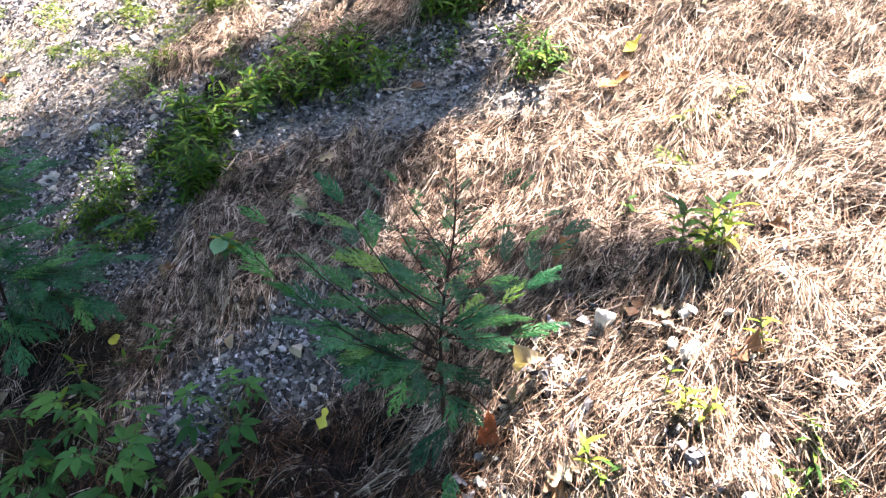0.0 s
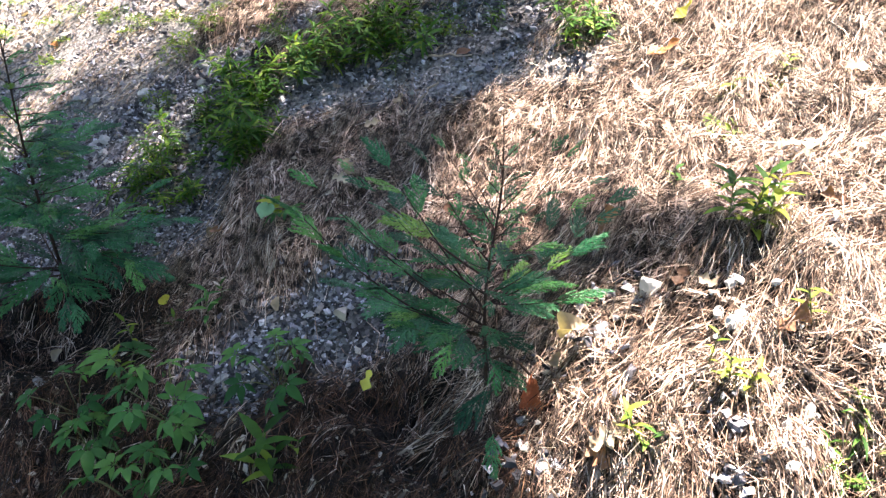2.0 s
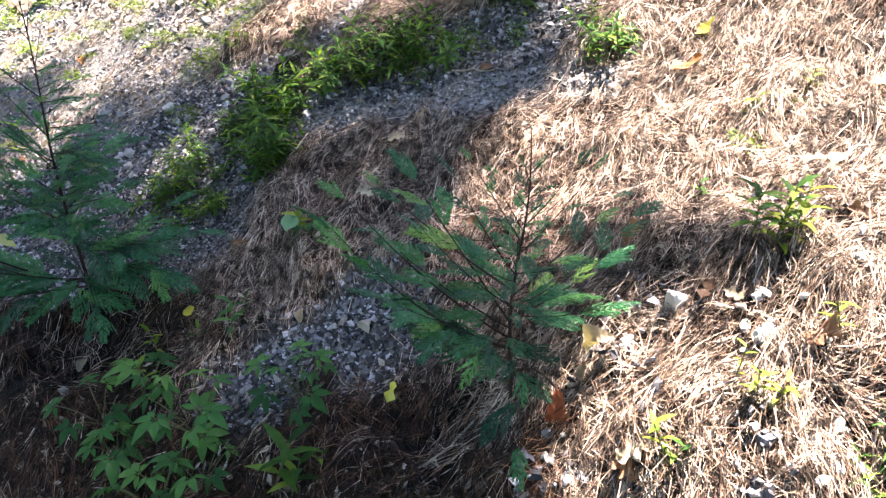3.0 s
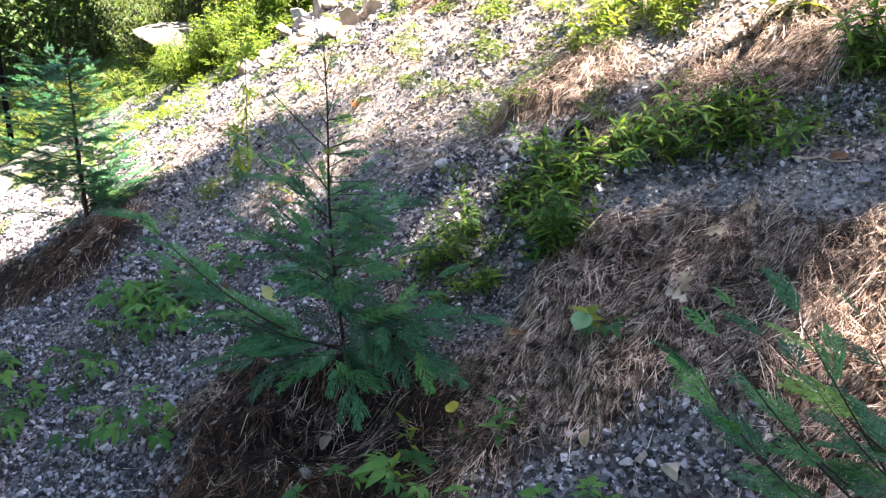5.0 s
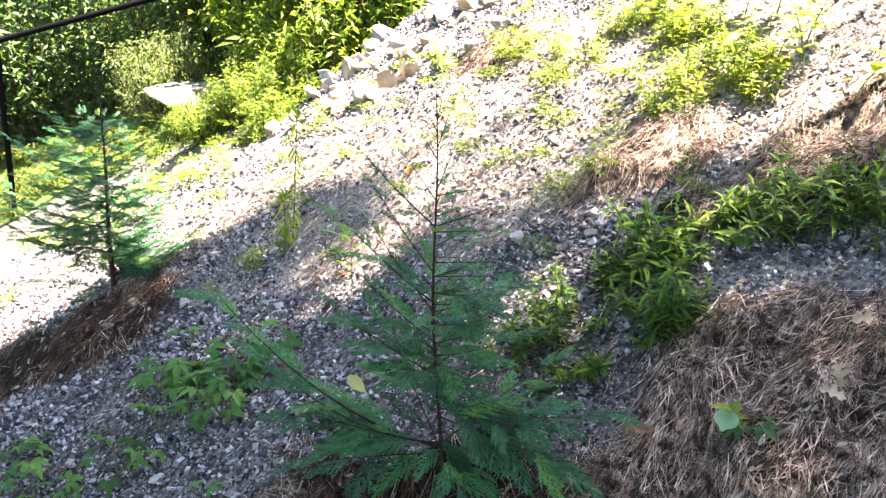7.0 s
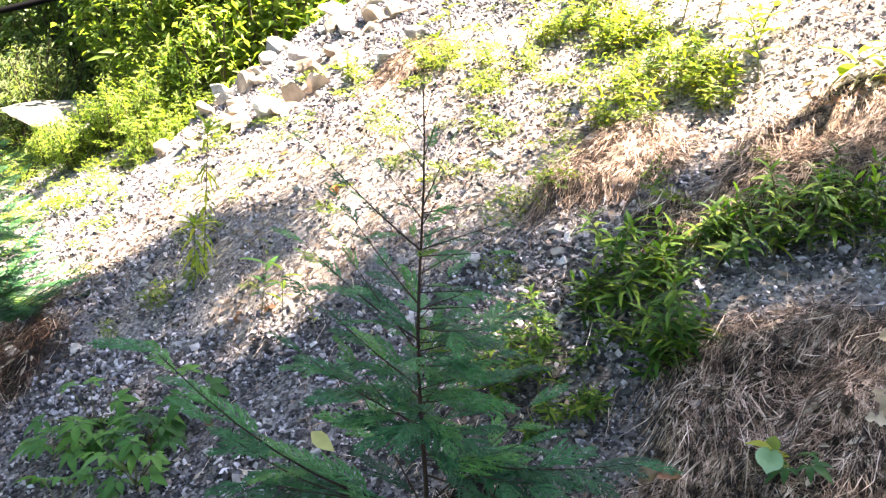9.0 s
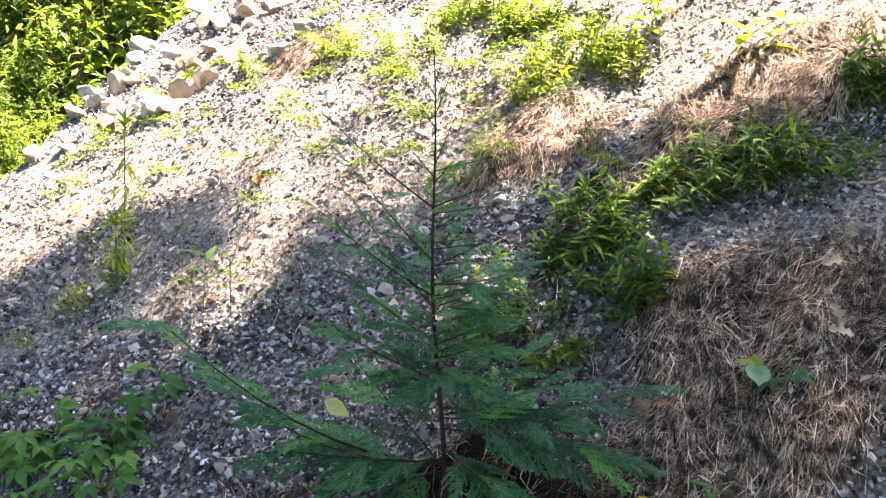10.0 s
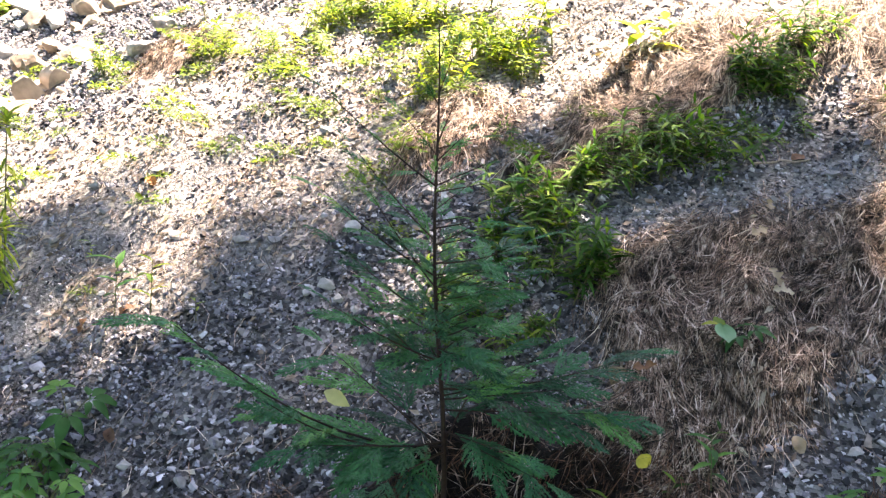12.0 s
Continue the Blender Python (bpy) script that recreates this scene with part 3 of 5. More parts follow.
for n, (x, y, w, d, h, kind) in enumerate([
    (0.324, 1.45, 0.055, 0.045, 0.03, 0), (0.37, 1.36, 0.05, 0.03, 0.02, 0), (-0.6, 1.73, 0.05, 0.045, 0.035, 0),
    (-0.314, 1.85, 0.06, 0.05, 0.04, 0), (-0.07, 1.36, 0.055, 0.04, 0.025, 0), (-0.95, 1.45, 0.05, 0.04, 0.03, 0), (-0.88, 1.5, 0.05, 0.05, 0.035, 0),
    (-1.05, 1.55, 0.055, 0.04, 0.03, 0), (-1.12, 1.74, 0.06, 0.05, 0.03, 0), (-0.88, 1.76, 0.05, 0.03, 0.025, 0), (-0.78, 2.05, 0.09, 0.06, 0.03, 0),
    (-1.4, 2.22, 0.06, 0.05, 0.04, 1), (-0.65, 1.8, 0.05, 0.04, 0.03, 1), (0.95, 0.39, 0.055, 0.05, 0.04, 0), (0.97, 0.36, 0.05, 0.045, 0.035, 0),
    (0.93, 0.36, 0.04, 0.03, 0.03, 0), (0.55, 0.52, 0.035, 0.03, 0.025, 0), (0.55, 0.47, 0.045, 0.04, 0.03, 0), (0.74, 0.39, 0.05, 0.04, 0.03, 0),
    (0.45, 1.41, 0.05, 0.04, 0.03, 1), (0.49, 1.45, 0.06, 0.05, 0.035, 1), (-0.57, 1.68, 0.05, 0.05, 0.035, 1), (-0.62, 1.79, 0.07, 0.05, 0.04, 1),
    (-0.5, 0.96, 0.055, 0.04, 0.03, 0), (-0.05, 0.86, 0.055, 0.045, 0.035, 1), (-0.1, 0.83, 0.06, 0.05, 0.04, 1), (0.13, 0.93, 0.045, 0.035, 0.03, 0),
    (0.88, 0.6, 0.035, 0.045, 0.03, 0), (0.845, 0.545, 0.03, 0.025, 0.03, 0), (-0.93, 1.58, 0.03, 0.03, 0.02, 0), (0.73, 1.02, 0.03, 0.02, 0.02, 0),
    (0.6, 1.7, 0.06, 0.05, 0.04, 0), (-1.36, 2.21, 0.05, 0.04, 0.04, 1), (-1.24, 2.35, 0.06, 0.05, 0.03, 1), (0.44, 1.4, 0.05, 0.04, 0.03, 1),
    (-0.33, 1.93, 0.07, 0.05, 0.02, 1), (1.1, 0.55, 0.05, 0.04, 0.03, 0), (0.85, 0.4, 0.04, 0.03, 0.025, 0), (0.92, 0.33, 0.04, 0.035, 0.03, 0),
    (1.08, 0.35, 0.04, 0.03, 0.03, 0), (0.98, 0.36, 0.035, 0.03, 0.025, 0), (-1.55, 1.5, 0.06, 0.04, 0.035, 0), (-1.3, 1.35, 0.07, 0.05, 0.04, 0),
]):
    rock(x, y, (w * 0.62, d * 0.62, h * 0.6), 100 + n, (PALE, GREY)[kind], M_ROCK, n * 47 % 360, (n * 13 % 30 - 15, 15), 0.25, "stones on the bank")
r = np.random.default_rng(33)
n = 0
for x, y, count, spread in [(0.86, 0.56, 7, 0.035), (0.91, 0.57, 8, 0.04), (0.87, 0.5, 4, 0.02), (1.0, 0.6, 3, 0.02), (0.95, 0.38, 6, 0.02), (1.04, 0.35, 6, 0.025), (0.92, 0.32, 5, 0.02), (0.74, 0.38, 2, 0.01), (0.83, 0.32, 5, 0.03), (0.89, 0.3, 5, 0.02),
                            (0.54, 0.46, 3, 0.02), (0.72, 0.55, 4, 0.02), (0.76, 0.43, 3, 0.02), (1.03, 0.4, 3, 0.02), (0.66, 0.39, 2, 0.02), (1.04, 0.81, 5, 0.02), (0.93, 0.46, 3, 0.02), (0.84, 0.35, 3, 0.02), (0.62, 0.42, 4, 0.04)]:
    for _ in range(count):
        w = 0.009 + 0.016 * r.random() ** 1.5
        rock(x + r.normal(0, spread), y + r.normal(0, spread), (w, w * r.uniform(0.5, 0.9), w * r.uniform(0.5, 0.9)), 160 + n % 12, "small white broken stone lying in pine straw", M_STONE_WHITE, r.uniform(0, 360), (r.uniform(-35, 35), r.uniform(-35, 35)), -0.75, "stones on the bank")
        n += 1
rock(0.752, 0.63, (0.042, 0.028, 0.034), 78, "pale leaning slab of stone in pine straw", M_STONE_WHITE, 35, (25, 20), -0.35)
rock(0.2, 0.9, (0.04, 0.035, 0.03), 77, "small rust-brown stone lying among grey gravel", M_ROCK_TAN, 30)
RIDGE = "pale tan broken rock in the pile along the bank's brow"
for n, (x, y, w, d, h) in enumerate([
    (-1.78, 4.33, 0.2, 0.15, 0.17), (-1.75, 3.82, 0.24, 0.16, 0.14), (-1.92, 3.7, 0.2, 0.15, 0.13), (-1.5, 3.3, 0.26, 0.18, 0.15), (-1.72, 3.5, 0.26, 0.18, 0.12),
    (-1.4, 3.62, 0.2, 0.14, 0.12), (-1.55, 3.95, 0.18, 0.13, 0.11), (-2.0, 3.42, 0.18, 0.12, 0.11), (-1.62, 3.3, 0.16, 0.12, 0.1), (-1.26, 4.3, 0.2, 0.13, 0.12),
    (-1.09, 3.95, 0.22, 0.14, 0.12), (-1.33, 3.75, 0.14, 0.1, 0.09), (-1.02, 3.32, 0.16, 0.12, 0.1), (-0.8, 3.97, 0.2, 0.15, 0.1), (-1.84, 4.05, 0.16, 0.1, 0.1), (-0.92, 3.45, 0.13, 0.1, 0.09),
    (-1.85, 3.35, 0.13, 0.1, 0.08), (-1.36, 3.4, 0.13, 0.1, 0.08), (-1.5, 4.4, 0.2, 0.14, 0.13), (-1.0, 4.5, 0.2, 0.14, 0.12),
]):
    rock(x, y, (w * 0.75, d * 0.75, h * 0.65), 300 + n, RIDGE, M_ROCK_TAN if n % 3 else M_ROCK, n * 71 % 360, (n * 17 % 40 - 20, n * 29 % 40 - 20), 0.38, "rock pile along the brow")
r = np.random.default_rng(44)
for n in range(84):
    cx, cy = ((-1.75, 3.8), (-1.45, 3.4), (-1.6, 4.2), (-1.15, 4.0), (-1.7, 3.45), (-1.3, 3.7))[n % 6]
    x, y = cx + r.normal(0, 0.14), cy + r.normal(0, 0.14)
    w = 0.03 + 0.11 * r.random() ** 1.6
    rock(x, y, (w, w * r.uniform(0.55, 0.9), w * r.uniform(0.4, 0.75)), 330 + n % 14, RIDGE, M_ROCK_TAN if n % 4 else M_ROCK, r.uniform(0, 360), (r.uniform(-30, 30), r.uniform(-30, 30)), 0.3, "rock pile along the brow")
for n in range(70):
    x, y, w = r.uniform(-1.9, -0.3), r.uniform(1.75, 3.4), r.uniform(0.016, 0.045)
    rock(x, y, (w, w * r.uniform(0.6, 0.9), w * r.uniform(0.35, 0.7)), 345 + n % 14, PALE, M_ROCK, r.uniform(0, 360), (r.uniform(-25, 25), r.uniform(-25, 25)), 0.1, "stones on the bank")
rock(-3.45, 5.1, (0.85, 0.5, 0.22), 401, "flat grey slab of rock lying among the undergrowth", M_SLAB, 35, (4, -3), 0.0)
rock(-3.0, 4.68, (0.3, 0.22, 0.16), 402, "grey rock half hidden in the undergrowth", M_SLAB, 65, (8, 3), 0.1)


# ---- young thuja trees ----
def spray_mesh(name, mat, seed, length=0.15, n=9, gap=0.0085, wide=1.0):
    """A flat feathery spray: an axis with side twigs, each with small twiglets, in the plane z = 0 and hanging at the tip."""
    r = np.random.default_rng(seed)
    Q = []

    def strip(p0, p1, w0, w1, ridge):
        t = p1 - p0
        s = np.array([-t[1], t[0], 0.0])
        s /= np.linalg.norm(s) + 1e-9
        if ridge:
            up = np.array([0, 0, 0.6 * w0])
            Q.append(([p0 - s * w0, p0 + up, p1 + up, p1 - s * w1], [[0, 1, 2, 3]]))
            Q.append(([p0 + up, p0 + s * w0, p1 + s * w1, p1 + up], [[0, 1, 2, 3]]))
        else:
            Q.append(([p0 - s * w0, p0 + s * w0, p1 + s * w1, p1 - s * w1], [[0, 1, 2, 3]]))

    def hang(p):
        return np.array([p[0], p[1], -1.5 * (p[0] ** 2) - 2.6 * p[1] ** 2 + r.normal(0, 0.0015)])

    axis = [np.array([length * s, 0.01 * math.sin(3 * s + seed), 0]) for s in np.linspace(0, 1, n + 1)]
    for i in range(n):
        strip(hang(axis[i]), hang(axis[i + 1]), 0.0019 * (1 - 0.4 * i / n), 0.0019 * (1 - 0.4 * (i + 1) / n), True)
    for i in range(1, n + 1):
        for side in (-1, 1):
            s = i / n
            l = length * (0.5 * (1 - s) ** 0.75 * min(1, 0.45 + s * 2.2) + 0.09) * r.uniform(0.6, 1.2)
            a = side * radians(r.uniform(30, 50))
            base = axis[i] - np.array([(0.001 if side > 0 else 0.007) + r.uniform(0, 0.004), 0, 0])
            d = np.array([math.cos(a), math.sin(a), 0])
            e = np.array([-d[1], d[0], 0]) * -side
            m = max(2, int(l / gap))
            pts = [base + d * l * u + e * l * 0.26 * u * u for u in np.linspace(0, 1, m + 1)]
            for k in range(m):
                strip(hang(pts[k]), hang(pts[k + 1]), 0.0022 * wide, 0.0009 * wide if k == m - 1 else 0.0021 * wide, True)
                if k:
                    for g in (-1, 1):
                        ll = (0.011 * (1 - k / m) + 0.005) * (0.4 + 0.6 * wide) * r.uniform(0.7, 1.3)
                        b = a + g * radians(30) - side * radians(8)
                        q = pts[k] + np.array([math.cos(b), math.sin(b), 0]) * ll
                        strip(hang(pts[k]), hang(q), 0.0022 * wide, 0.0011 * wide, False)
    V, F = join_np(Q)
    return mesh_np(name, V, F, mat, True)


SPRAYS = [spray_mesh("spray", M_THUJA, 20 + k) for k in range(5)]
SPRAYS_THIN = [spray_mesh("spray", M_THUJA, 30 + k, 0.15, 6, 0.019, 1.5) for k in range(3)]
SPRAYS_DEAD = [spray_mesh("spray", M_THUJA_DEAD, 40)]


def thuja(base, top, label, branches, group="young trees on the bank", seed=1, thick=0.009):
    """branches: start height along the trunk (0..1), tip offset from the trunk's foot, sag, fullness, spray size."""
    r = np.random.default_rng(seed)
    ob = thing("thuja_tree", base, label, "tree", group)
    foot, head = np.zeros(3), np.array(top) - np.array(base)
    s = np.linspace(0, 1, 12)[:, None]
    axis = foot + head * s + np.c_[0.012 * np.sin(s * 5 + seed), 0.01 * np.sin(s * 4 + 2 * seed), 0 * s] * np.sin(s * math.pi)
    axis[0, 2] -= 0.04
    part("trunk", mesh_np("trunk", *tube(axis, thick * (1 - 0.82 * s[:, 0])), M_BARK, True), ob)
    for h, tip, sag, full, size in branches:
        k = h * 11
        i = min(int(k), 10)
        p0 = axis[i] + (axis[i + 1] - axis[i]) * (k - i)
        tip = np.array(tip, float)
        pts = bent(p0, tip, sag)
        length = np.linalg.norm(tip - p0)
        rad = 0.0008 + 0.0045 * length
        wood = part("branch", mesh_np("branch", *tube(pts, rad * np.linspace(1, 0.25, len(pts)), 5), M_BARK, True), ob)
        count = max(1, int(full * length / 0.062))
        for c in range(count + 1):
            u = 0.16 + 0.84 * (c / max(count, 1)) if count else 1.0
            k2 = u * (len(pts) - 1)
            j = min(int(k2), len(pts) - 2)
            q = pts[j] + (pts[j + 1] - pts[j]) * (k2 - j)
            d = pts[j + 1] - pts[j]
            d = d / np.linalg.norm(d)
            flat = np.cross(d, (0, 0, 1.0))
            flat = flat / (np.linalg.norm(flat) + 1e-6)
            side = 0 if c == count else (1 if c % 2 else -1)
            ahead = d + flat * side * r.uniform(0.35, 0.85) + np.array([0, 0, r.normal(0.0, 0.18)])
            up = np.array([r.normal(0, 0.2), r.normal(-0.15, 0.22), 1.0])
            grow = size * 1.25 * (1.05 - 0.45 * u) * r.uniform(0.75, 1.15)
            m = Matrix.Translation(q) @ frame_of(ahead, up) @ Matrix.Scale(grow, 4)
            part("spray", SPRAYS[r.integers(5)] if grow > 0.42 else SPRAYS_THIN[r.integers(3)], wood, m)
    return ob


def whorl(count, z0, z1, r0, r1, base_z, height, rise, full, size, seed, sag=0.02):
    """Branches that climb the trunk in a spiral, long below and short above."""
    r = np.random.default_rng(seed)
    out = []
    for k in range(count):
        u = (k + 0.5) / count
        a = k * 2.39996 + r.normal(0, 0.25)
        z = z0 + (z1 - z0) * u
        l = (r0 + (r1 - r0) * u) * r.uniform(0.5, 1.25)
        out.append((z / height, (l * math.cos(a), l * math.sin(a), z + l * rise * r.uniform(0.5, 1.3)), sag * l / 0.25, full, size * (0.6 + 0.8 * l / max(r0, 0.01)) * 0.8))
    return out


def middle_thuja():
    bx, by = -0.51, 1.205
    bz = gz(bx, by) - 0.03
    top = (-0.582, 1.225, 1.705)
    h = top[2] - bz

    def to(z, tip, sag=0.0, full=1.3, size=0.6):
        """A branch that leaves the trunk at height z for a tip, both in the world's metres."""
        return ((z - bz) / h, (tip[0] - bx, tip[1] - by, tip[2] - bz), sag, full, size)

    rows = [
        # long limbs that sweep up at the foot, and the fans that hang from them
        to(0.99, (-0.975, 1.15, 1.25), 0.055, 1.5, 0.8), to(1.0, (-0.867, 1.12, 1.15), 0.04, 1.2, 0.7), to(0.98, (-0.7, 1.04, 1.02), 0.0, 1.3, 0.85), to(0.99, (-0.8, 1.1, 1.07), 0.0, 1.2, 0.75),
        to(1.1, (-0.205, 1.12, 1.18), 0.02, 1.5, 0.75), to(1.06, (-0.29, 1.08, 1.09), 0.0, 1.4, 0.85), to(1.02, (-0.42, 1.02, 1.01), 0.0, 1.4, 0.8), to(1.02, (-0.47, 1.02, 1.06), 0.0, 1.2, 0.55), to(1.08, (-0.36, 1.1, 1.13), 0.0, 1.4, 0.7), 
        to(0.98, (-0.7, 1.4, 1.12), 0.0, 1.1, 0.8), to(1.0, (-0.36, 1.36, 1.13), 0.0, 1.1, 0.7),
        # the crown's left side climbs, its right side stands out level
        to(1.45, (-0.755, 1.25, 1.595), 0.006, 1.5, 0.34), to(1.36, (-0.705, 1.25, 1.51), 0.006, 1.4, 0.4), to(1.3, (-0.755, 1.22, 1.44), 0.008, 1.5, 0.5), to(1.28, (-0.69, 1.2, 1.45), 0.005, 1.3, 0.45), to(1.22, (-0.73, 1.2, 1.36), 0.008, 1.5, 0.55), to(1.15, (-0.74, 1.18, 1.265), 0.008, 1.5, 0.6),
        to(1.44, (-0.46, 1.2, 1.465), 0.0, 1.0, 0.35), to(1.38, (-0.44, 1.22, 1.4), 0.0, 1.0, 0.38), to(1.28, (-0.465, 1.18, 1.33), 0.0, 1.3, 0.5), to(1.2, (-0.48, 1.14, 1.265), 0.0, 1.3, 0.55),
        # bare twigs at the tip
        to(1.58, (-0.616, 1.22, 1.64), 0.0, 1.2, 0.2), to(1.6, (-0.55, 1.22, 1.68), 0.0, 1.2, 0.18), to(1.63, (-0.612, 1.23, 1.685), 0.0, 1.0, 0.16), to(1.52, (-0.535, 1.22, 1.62), 0.0, 0.9, 0.2), to(1.5, (-0.634, 1.24, 1.57), 0.0, 1.0, 0.25), to(1.65, (-0.565, 1.215, 1.705), 0.0, 1.0, 0.14),
    ]
    rows += whorl(14, 0.28, 0.52, 0.075, 0.05, bz, h, 0.7, 1.2, 0.45, 15, 0.0)
    rows += whorl(20, 0.24, 0.5, 0.125, 0.08, bz, h, 0.55, 1.5, 0.62, 5)
    rows += whorl(9, 0.5, 0.68, 0.08, 0.04, bz, h, 1.2, 1.3, 0.28, 6, 0.0)
    ob = thuja((bx, by, bz), top, "young green thuja with a thin bare tip rising from straw", rows, seed=2, thick=0.0055)
    part("caught_leaf", leaf_mesh("caught_leaf", 0.05, 0.028, M_PALE_LEAF, 0.1, 0.2), ob, Matrix.Translation((-0.735 - bx, 1.225 - by, 1.1 - bz)) @ pose(0, 0, 0, 50, 25, -20), "pale yellow fallen leaf caught on a branch")


def front_thuja():
    bx, by = 0.49, 0.605
    bz = gz(bx, by) - 0.02
    top = (0.486, 0.615, 1.615)
    h = top[2] - bz

    def to(z, tip, sag=0.0, full=1.3, size=0.6):
        return (max(0.03, (z - bz) / h), (tip[0] - bx, tip[1] - by, tip[2] - bz), sag, full, size)

    rows = [
        to(1.27, (0.305, 0.74, 1.47), 0.0, 1.1, 0.55), to(1.22, (0.19, 0.56, 1.455), 0.035, 1.4, 0.6), to(1.22, (0.296, 0.5, 1.36), 0.0, 1.3, 0.75), to(1.24, (0.205, 0.6, 1.49), 0.02, 1.0, 0.45), to(1.2, (0.36, 0.49, 1.31), 0.0, 1.2, 0.7),
        to(1.19, (0.49, 0.43, 1.16), -0.02, 1.0, 0.55), to(1.24, (0.42, 0.47, 1.3), -0.01, 1.2, 0.5), to(1.22, (0.485, 0.46, 1.27), -0.01, 1.1, 0.45),
        to(1.28, (0.69, 0.74, 1.42), 0.015, 1.4, 0.55), to(1.28, (0.61, 0.62, 1.38), 0.01, 1.3, 0.55), to(1.32, (0.663, 0.8, 1.43), 0.01, 1.1, 0.45), to(1.3, (0.57, 0.56, 1.41), 0.01, 1.2, 0.45),
        to(1.4, (0.6, 0.7, 1.515), 0.01, 0.9, 0.36), to(1.45, (0.57, 0.66, 1.54), 0.005, 0.8, 0.3), to(1.33, (0.242, 0.82, 1.43), 0.01, 1.1, 0.5), to(1.36, (0.376, 0.72, 1.49), 0.01, 1.1, 0.45), to(1.42, (0.4, 0.66, 1.54), 0.0, 0.9, 0.3), to(1.3, (0.5, 0.8, 1.4), 0.01, 1.0, 0.5),
        to(1.3, (0.33, 0.62, 1.43), 0.01, 1.2, 0.5), to(1.26, (0.28, 0.66, 1.38), 0.01, 1.2, 0.6),
    ]
    rows += whorl(9, 0.2, 0.34, 0.12, 0.08, bz, h, 0.6, 1.2, 0.42, 8)
    rows += whorl(9, 0.34, 0.47, 0.06, 0.025, bz, h, 1.0, 0.8, 0.22, 9, 0.0)
    ob = thuja((bx, by, bz), top, "sparse young thuja with reddish stem at the shade's edge", rows, seed=3, thick=0.0042)
    foot = np.array((0.555, 0.545, gz(0.555, 0.545) + 0.07)) - (bx, by, bz)
    dead = part("dead_branch", mesh_np("dead_branch", *tube(bent((0, 0, 0.1), foot, -0.02, 5), [0.0025] * 5, 5), M_BARK, True), ob, label="dead rust-red branch")
    for k in range(6):
        part("dead_spray", SPRAYS_DEAD[0], dead, Matrix.Translation(foot) @ frame_of((-0.05 + 0.04 * k, -0.6, -0.7 + 0.03 * k), (1.0 - 0.4 * k, -0.5, 0.6)) @ Matrix.Scale(0.36, 4))


def back_thuja():
    bx, by = -2.115, 2.29
    bz = gz(bx, by) - 0.02
    h = 1.4 - bz
    r = np.random.default_rng(12)
    rows = []
    for k in range(104):  # ascending wispy limbs, longest on the open side a third of the way up
        u = (k + 0.5) / 104
        a = k * 2.39996 + r.normal(0, 0.3)
        z = 0.12 + 0.56 * u
        open_side = 0.5 - 0.5 * math.cos(a - radians(43))
        reach = 0.2 + 0.28 * open_side
        l = reach * (0.55 + 0.45 * min(1, u / 0.3)) * (1 - u) ** 0.6 * r.uniform(0.5, 1.12) + 0.03
        rows.append((z / h, (l * math.cos(a), l * math.sin(a), z + l * r.uniform(0.25, 0.6)), 0.03 * l / 0.3, 1.5, 0.36 + 0.5 * l))
    for k in range(10):  # a skirt of fuller sprays on the uphill side
        a = radians(43) + r.uniform(-1.3, 1.3)
        l = r.uniform(0.14, 0.34)
        rows.append((r.uniform(0.04, 0.16), (l * math.cos(a), l * math.sin(a), 0.1 + l * r.uniform(0.35, 0.75)), 0.02, 1.5, 0.62))
    rows += [(0.06, (0.32, 0.06, 0.2), 0.02, 1.5, 0.7), (0.05, (0.25, -0.1, 0.1), 0.0, 1.4, 0.7), (0.06, (-0.16, -0.16, 0.1), 0.0, 1.3, 0.6), (0.12, (0.28, 0.12, 0.27), 0.02, 1.3, 0.6)]
    thuja((bx, by, bz), (-2.112, 2.28, 1.4), "bushy young thuja beside a bank of brown straw", rows, seed=4, thick=0.011)


# ---- leaves ----
def leaf_np(length, width, fold=0.2, droop=0.3, segments=4, blunt=0.0):
    """A pointed leaf along +x, folded on its midrib and drooping to its tip."""
    V, F = [], []
    for i in range(segments + 1):
        s = i / segments
        w = width * 0.5 * (math.sin(math.pi * (s * 0.96 + 0.02) ** (0.75 - 0.0 * blunt)) ** (1 - 0.4 * blunt))
        x, z = length * s, -droop * length * s * s
        V += [(x, -w, z + fold * w), (x, 0, z), (x, w, z + fold * w)]
    for i in range(segments):
        a = 3 * i
        F += [(a, a + 3, a + 4, a + 1), (a + 1, a + 4, a + 5, a + 2)]
    return np.array(V, float), np.array(F)


def leaf_mesh(name, length, width, mat, fold=0.2, droop=0.3, blunt=0.0):
    return mesh_np(name, *leaf_np(length, width, fold, droop, 4, blunt), mat, True)


def moved(VF, m):
    V, F = VF
    A = np.array(m)
    return V @ A[:3, :3].T + A[:3, 3], F


middle_thuja()
front_thuja()
back_thuja()


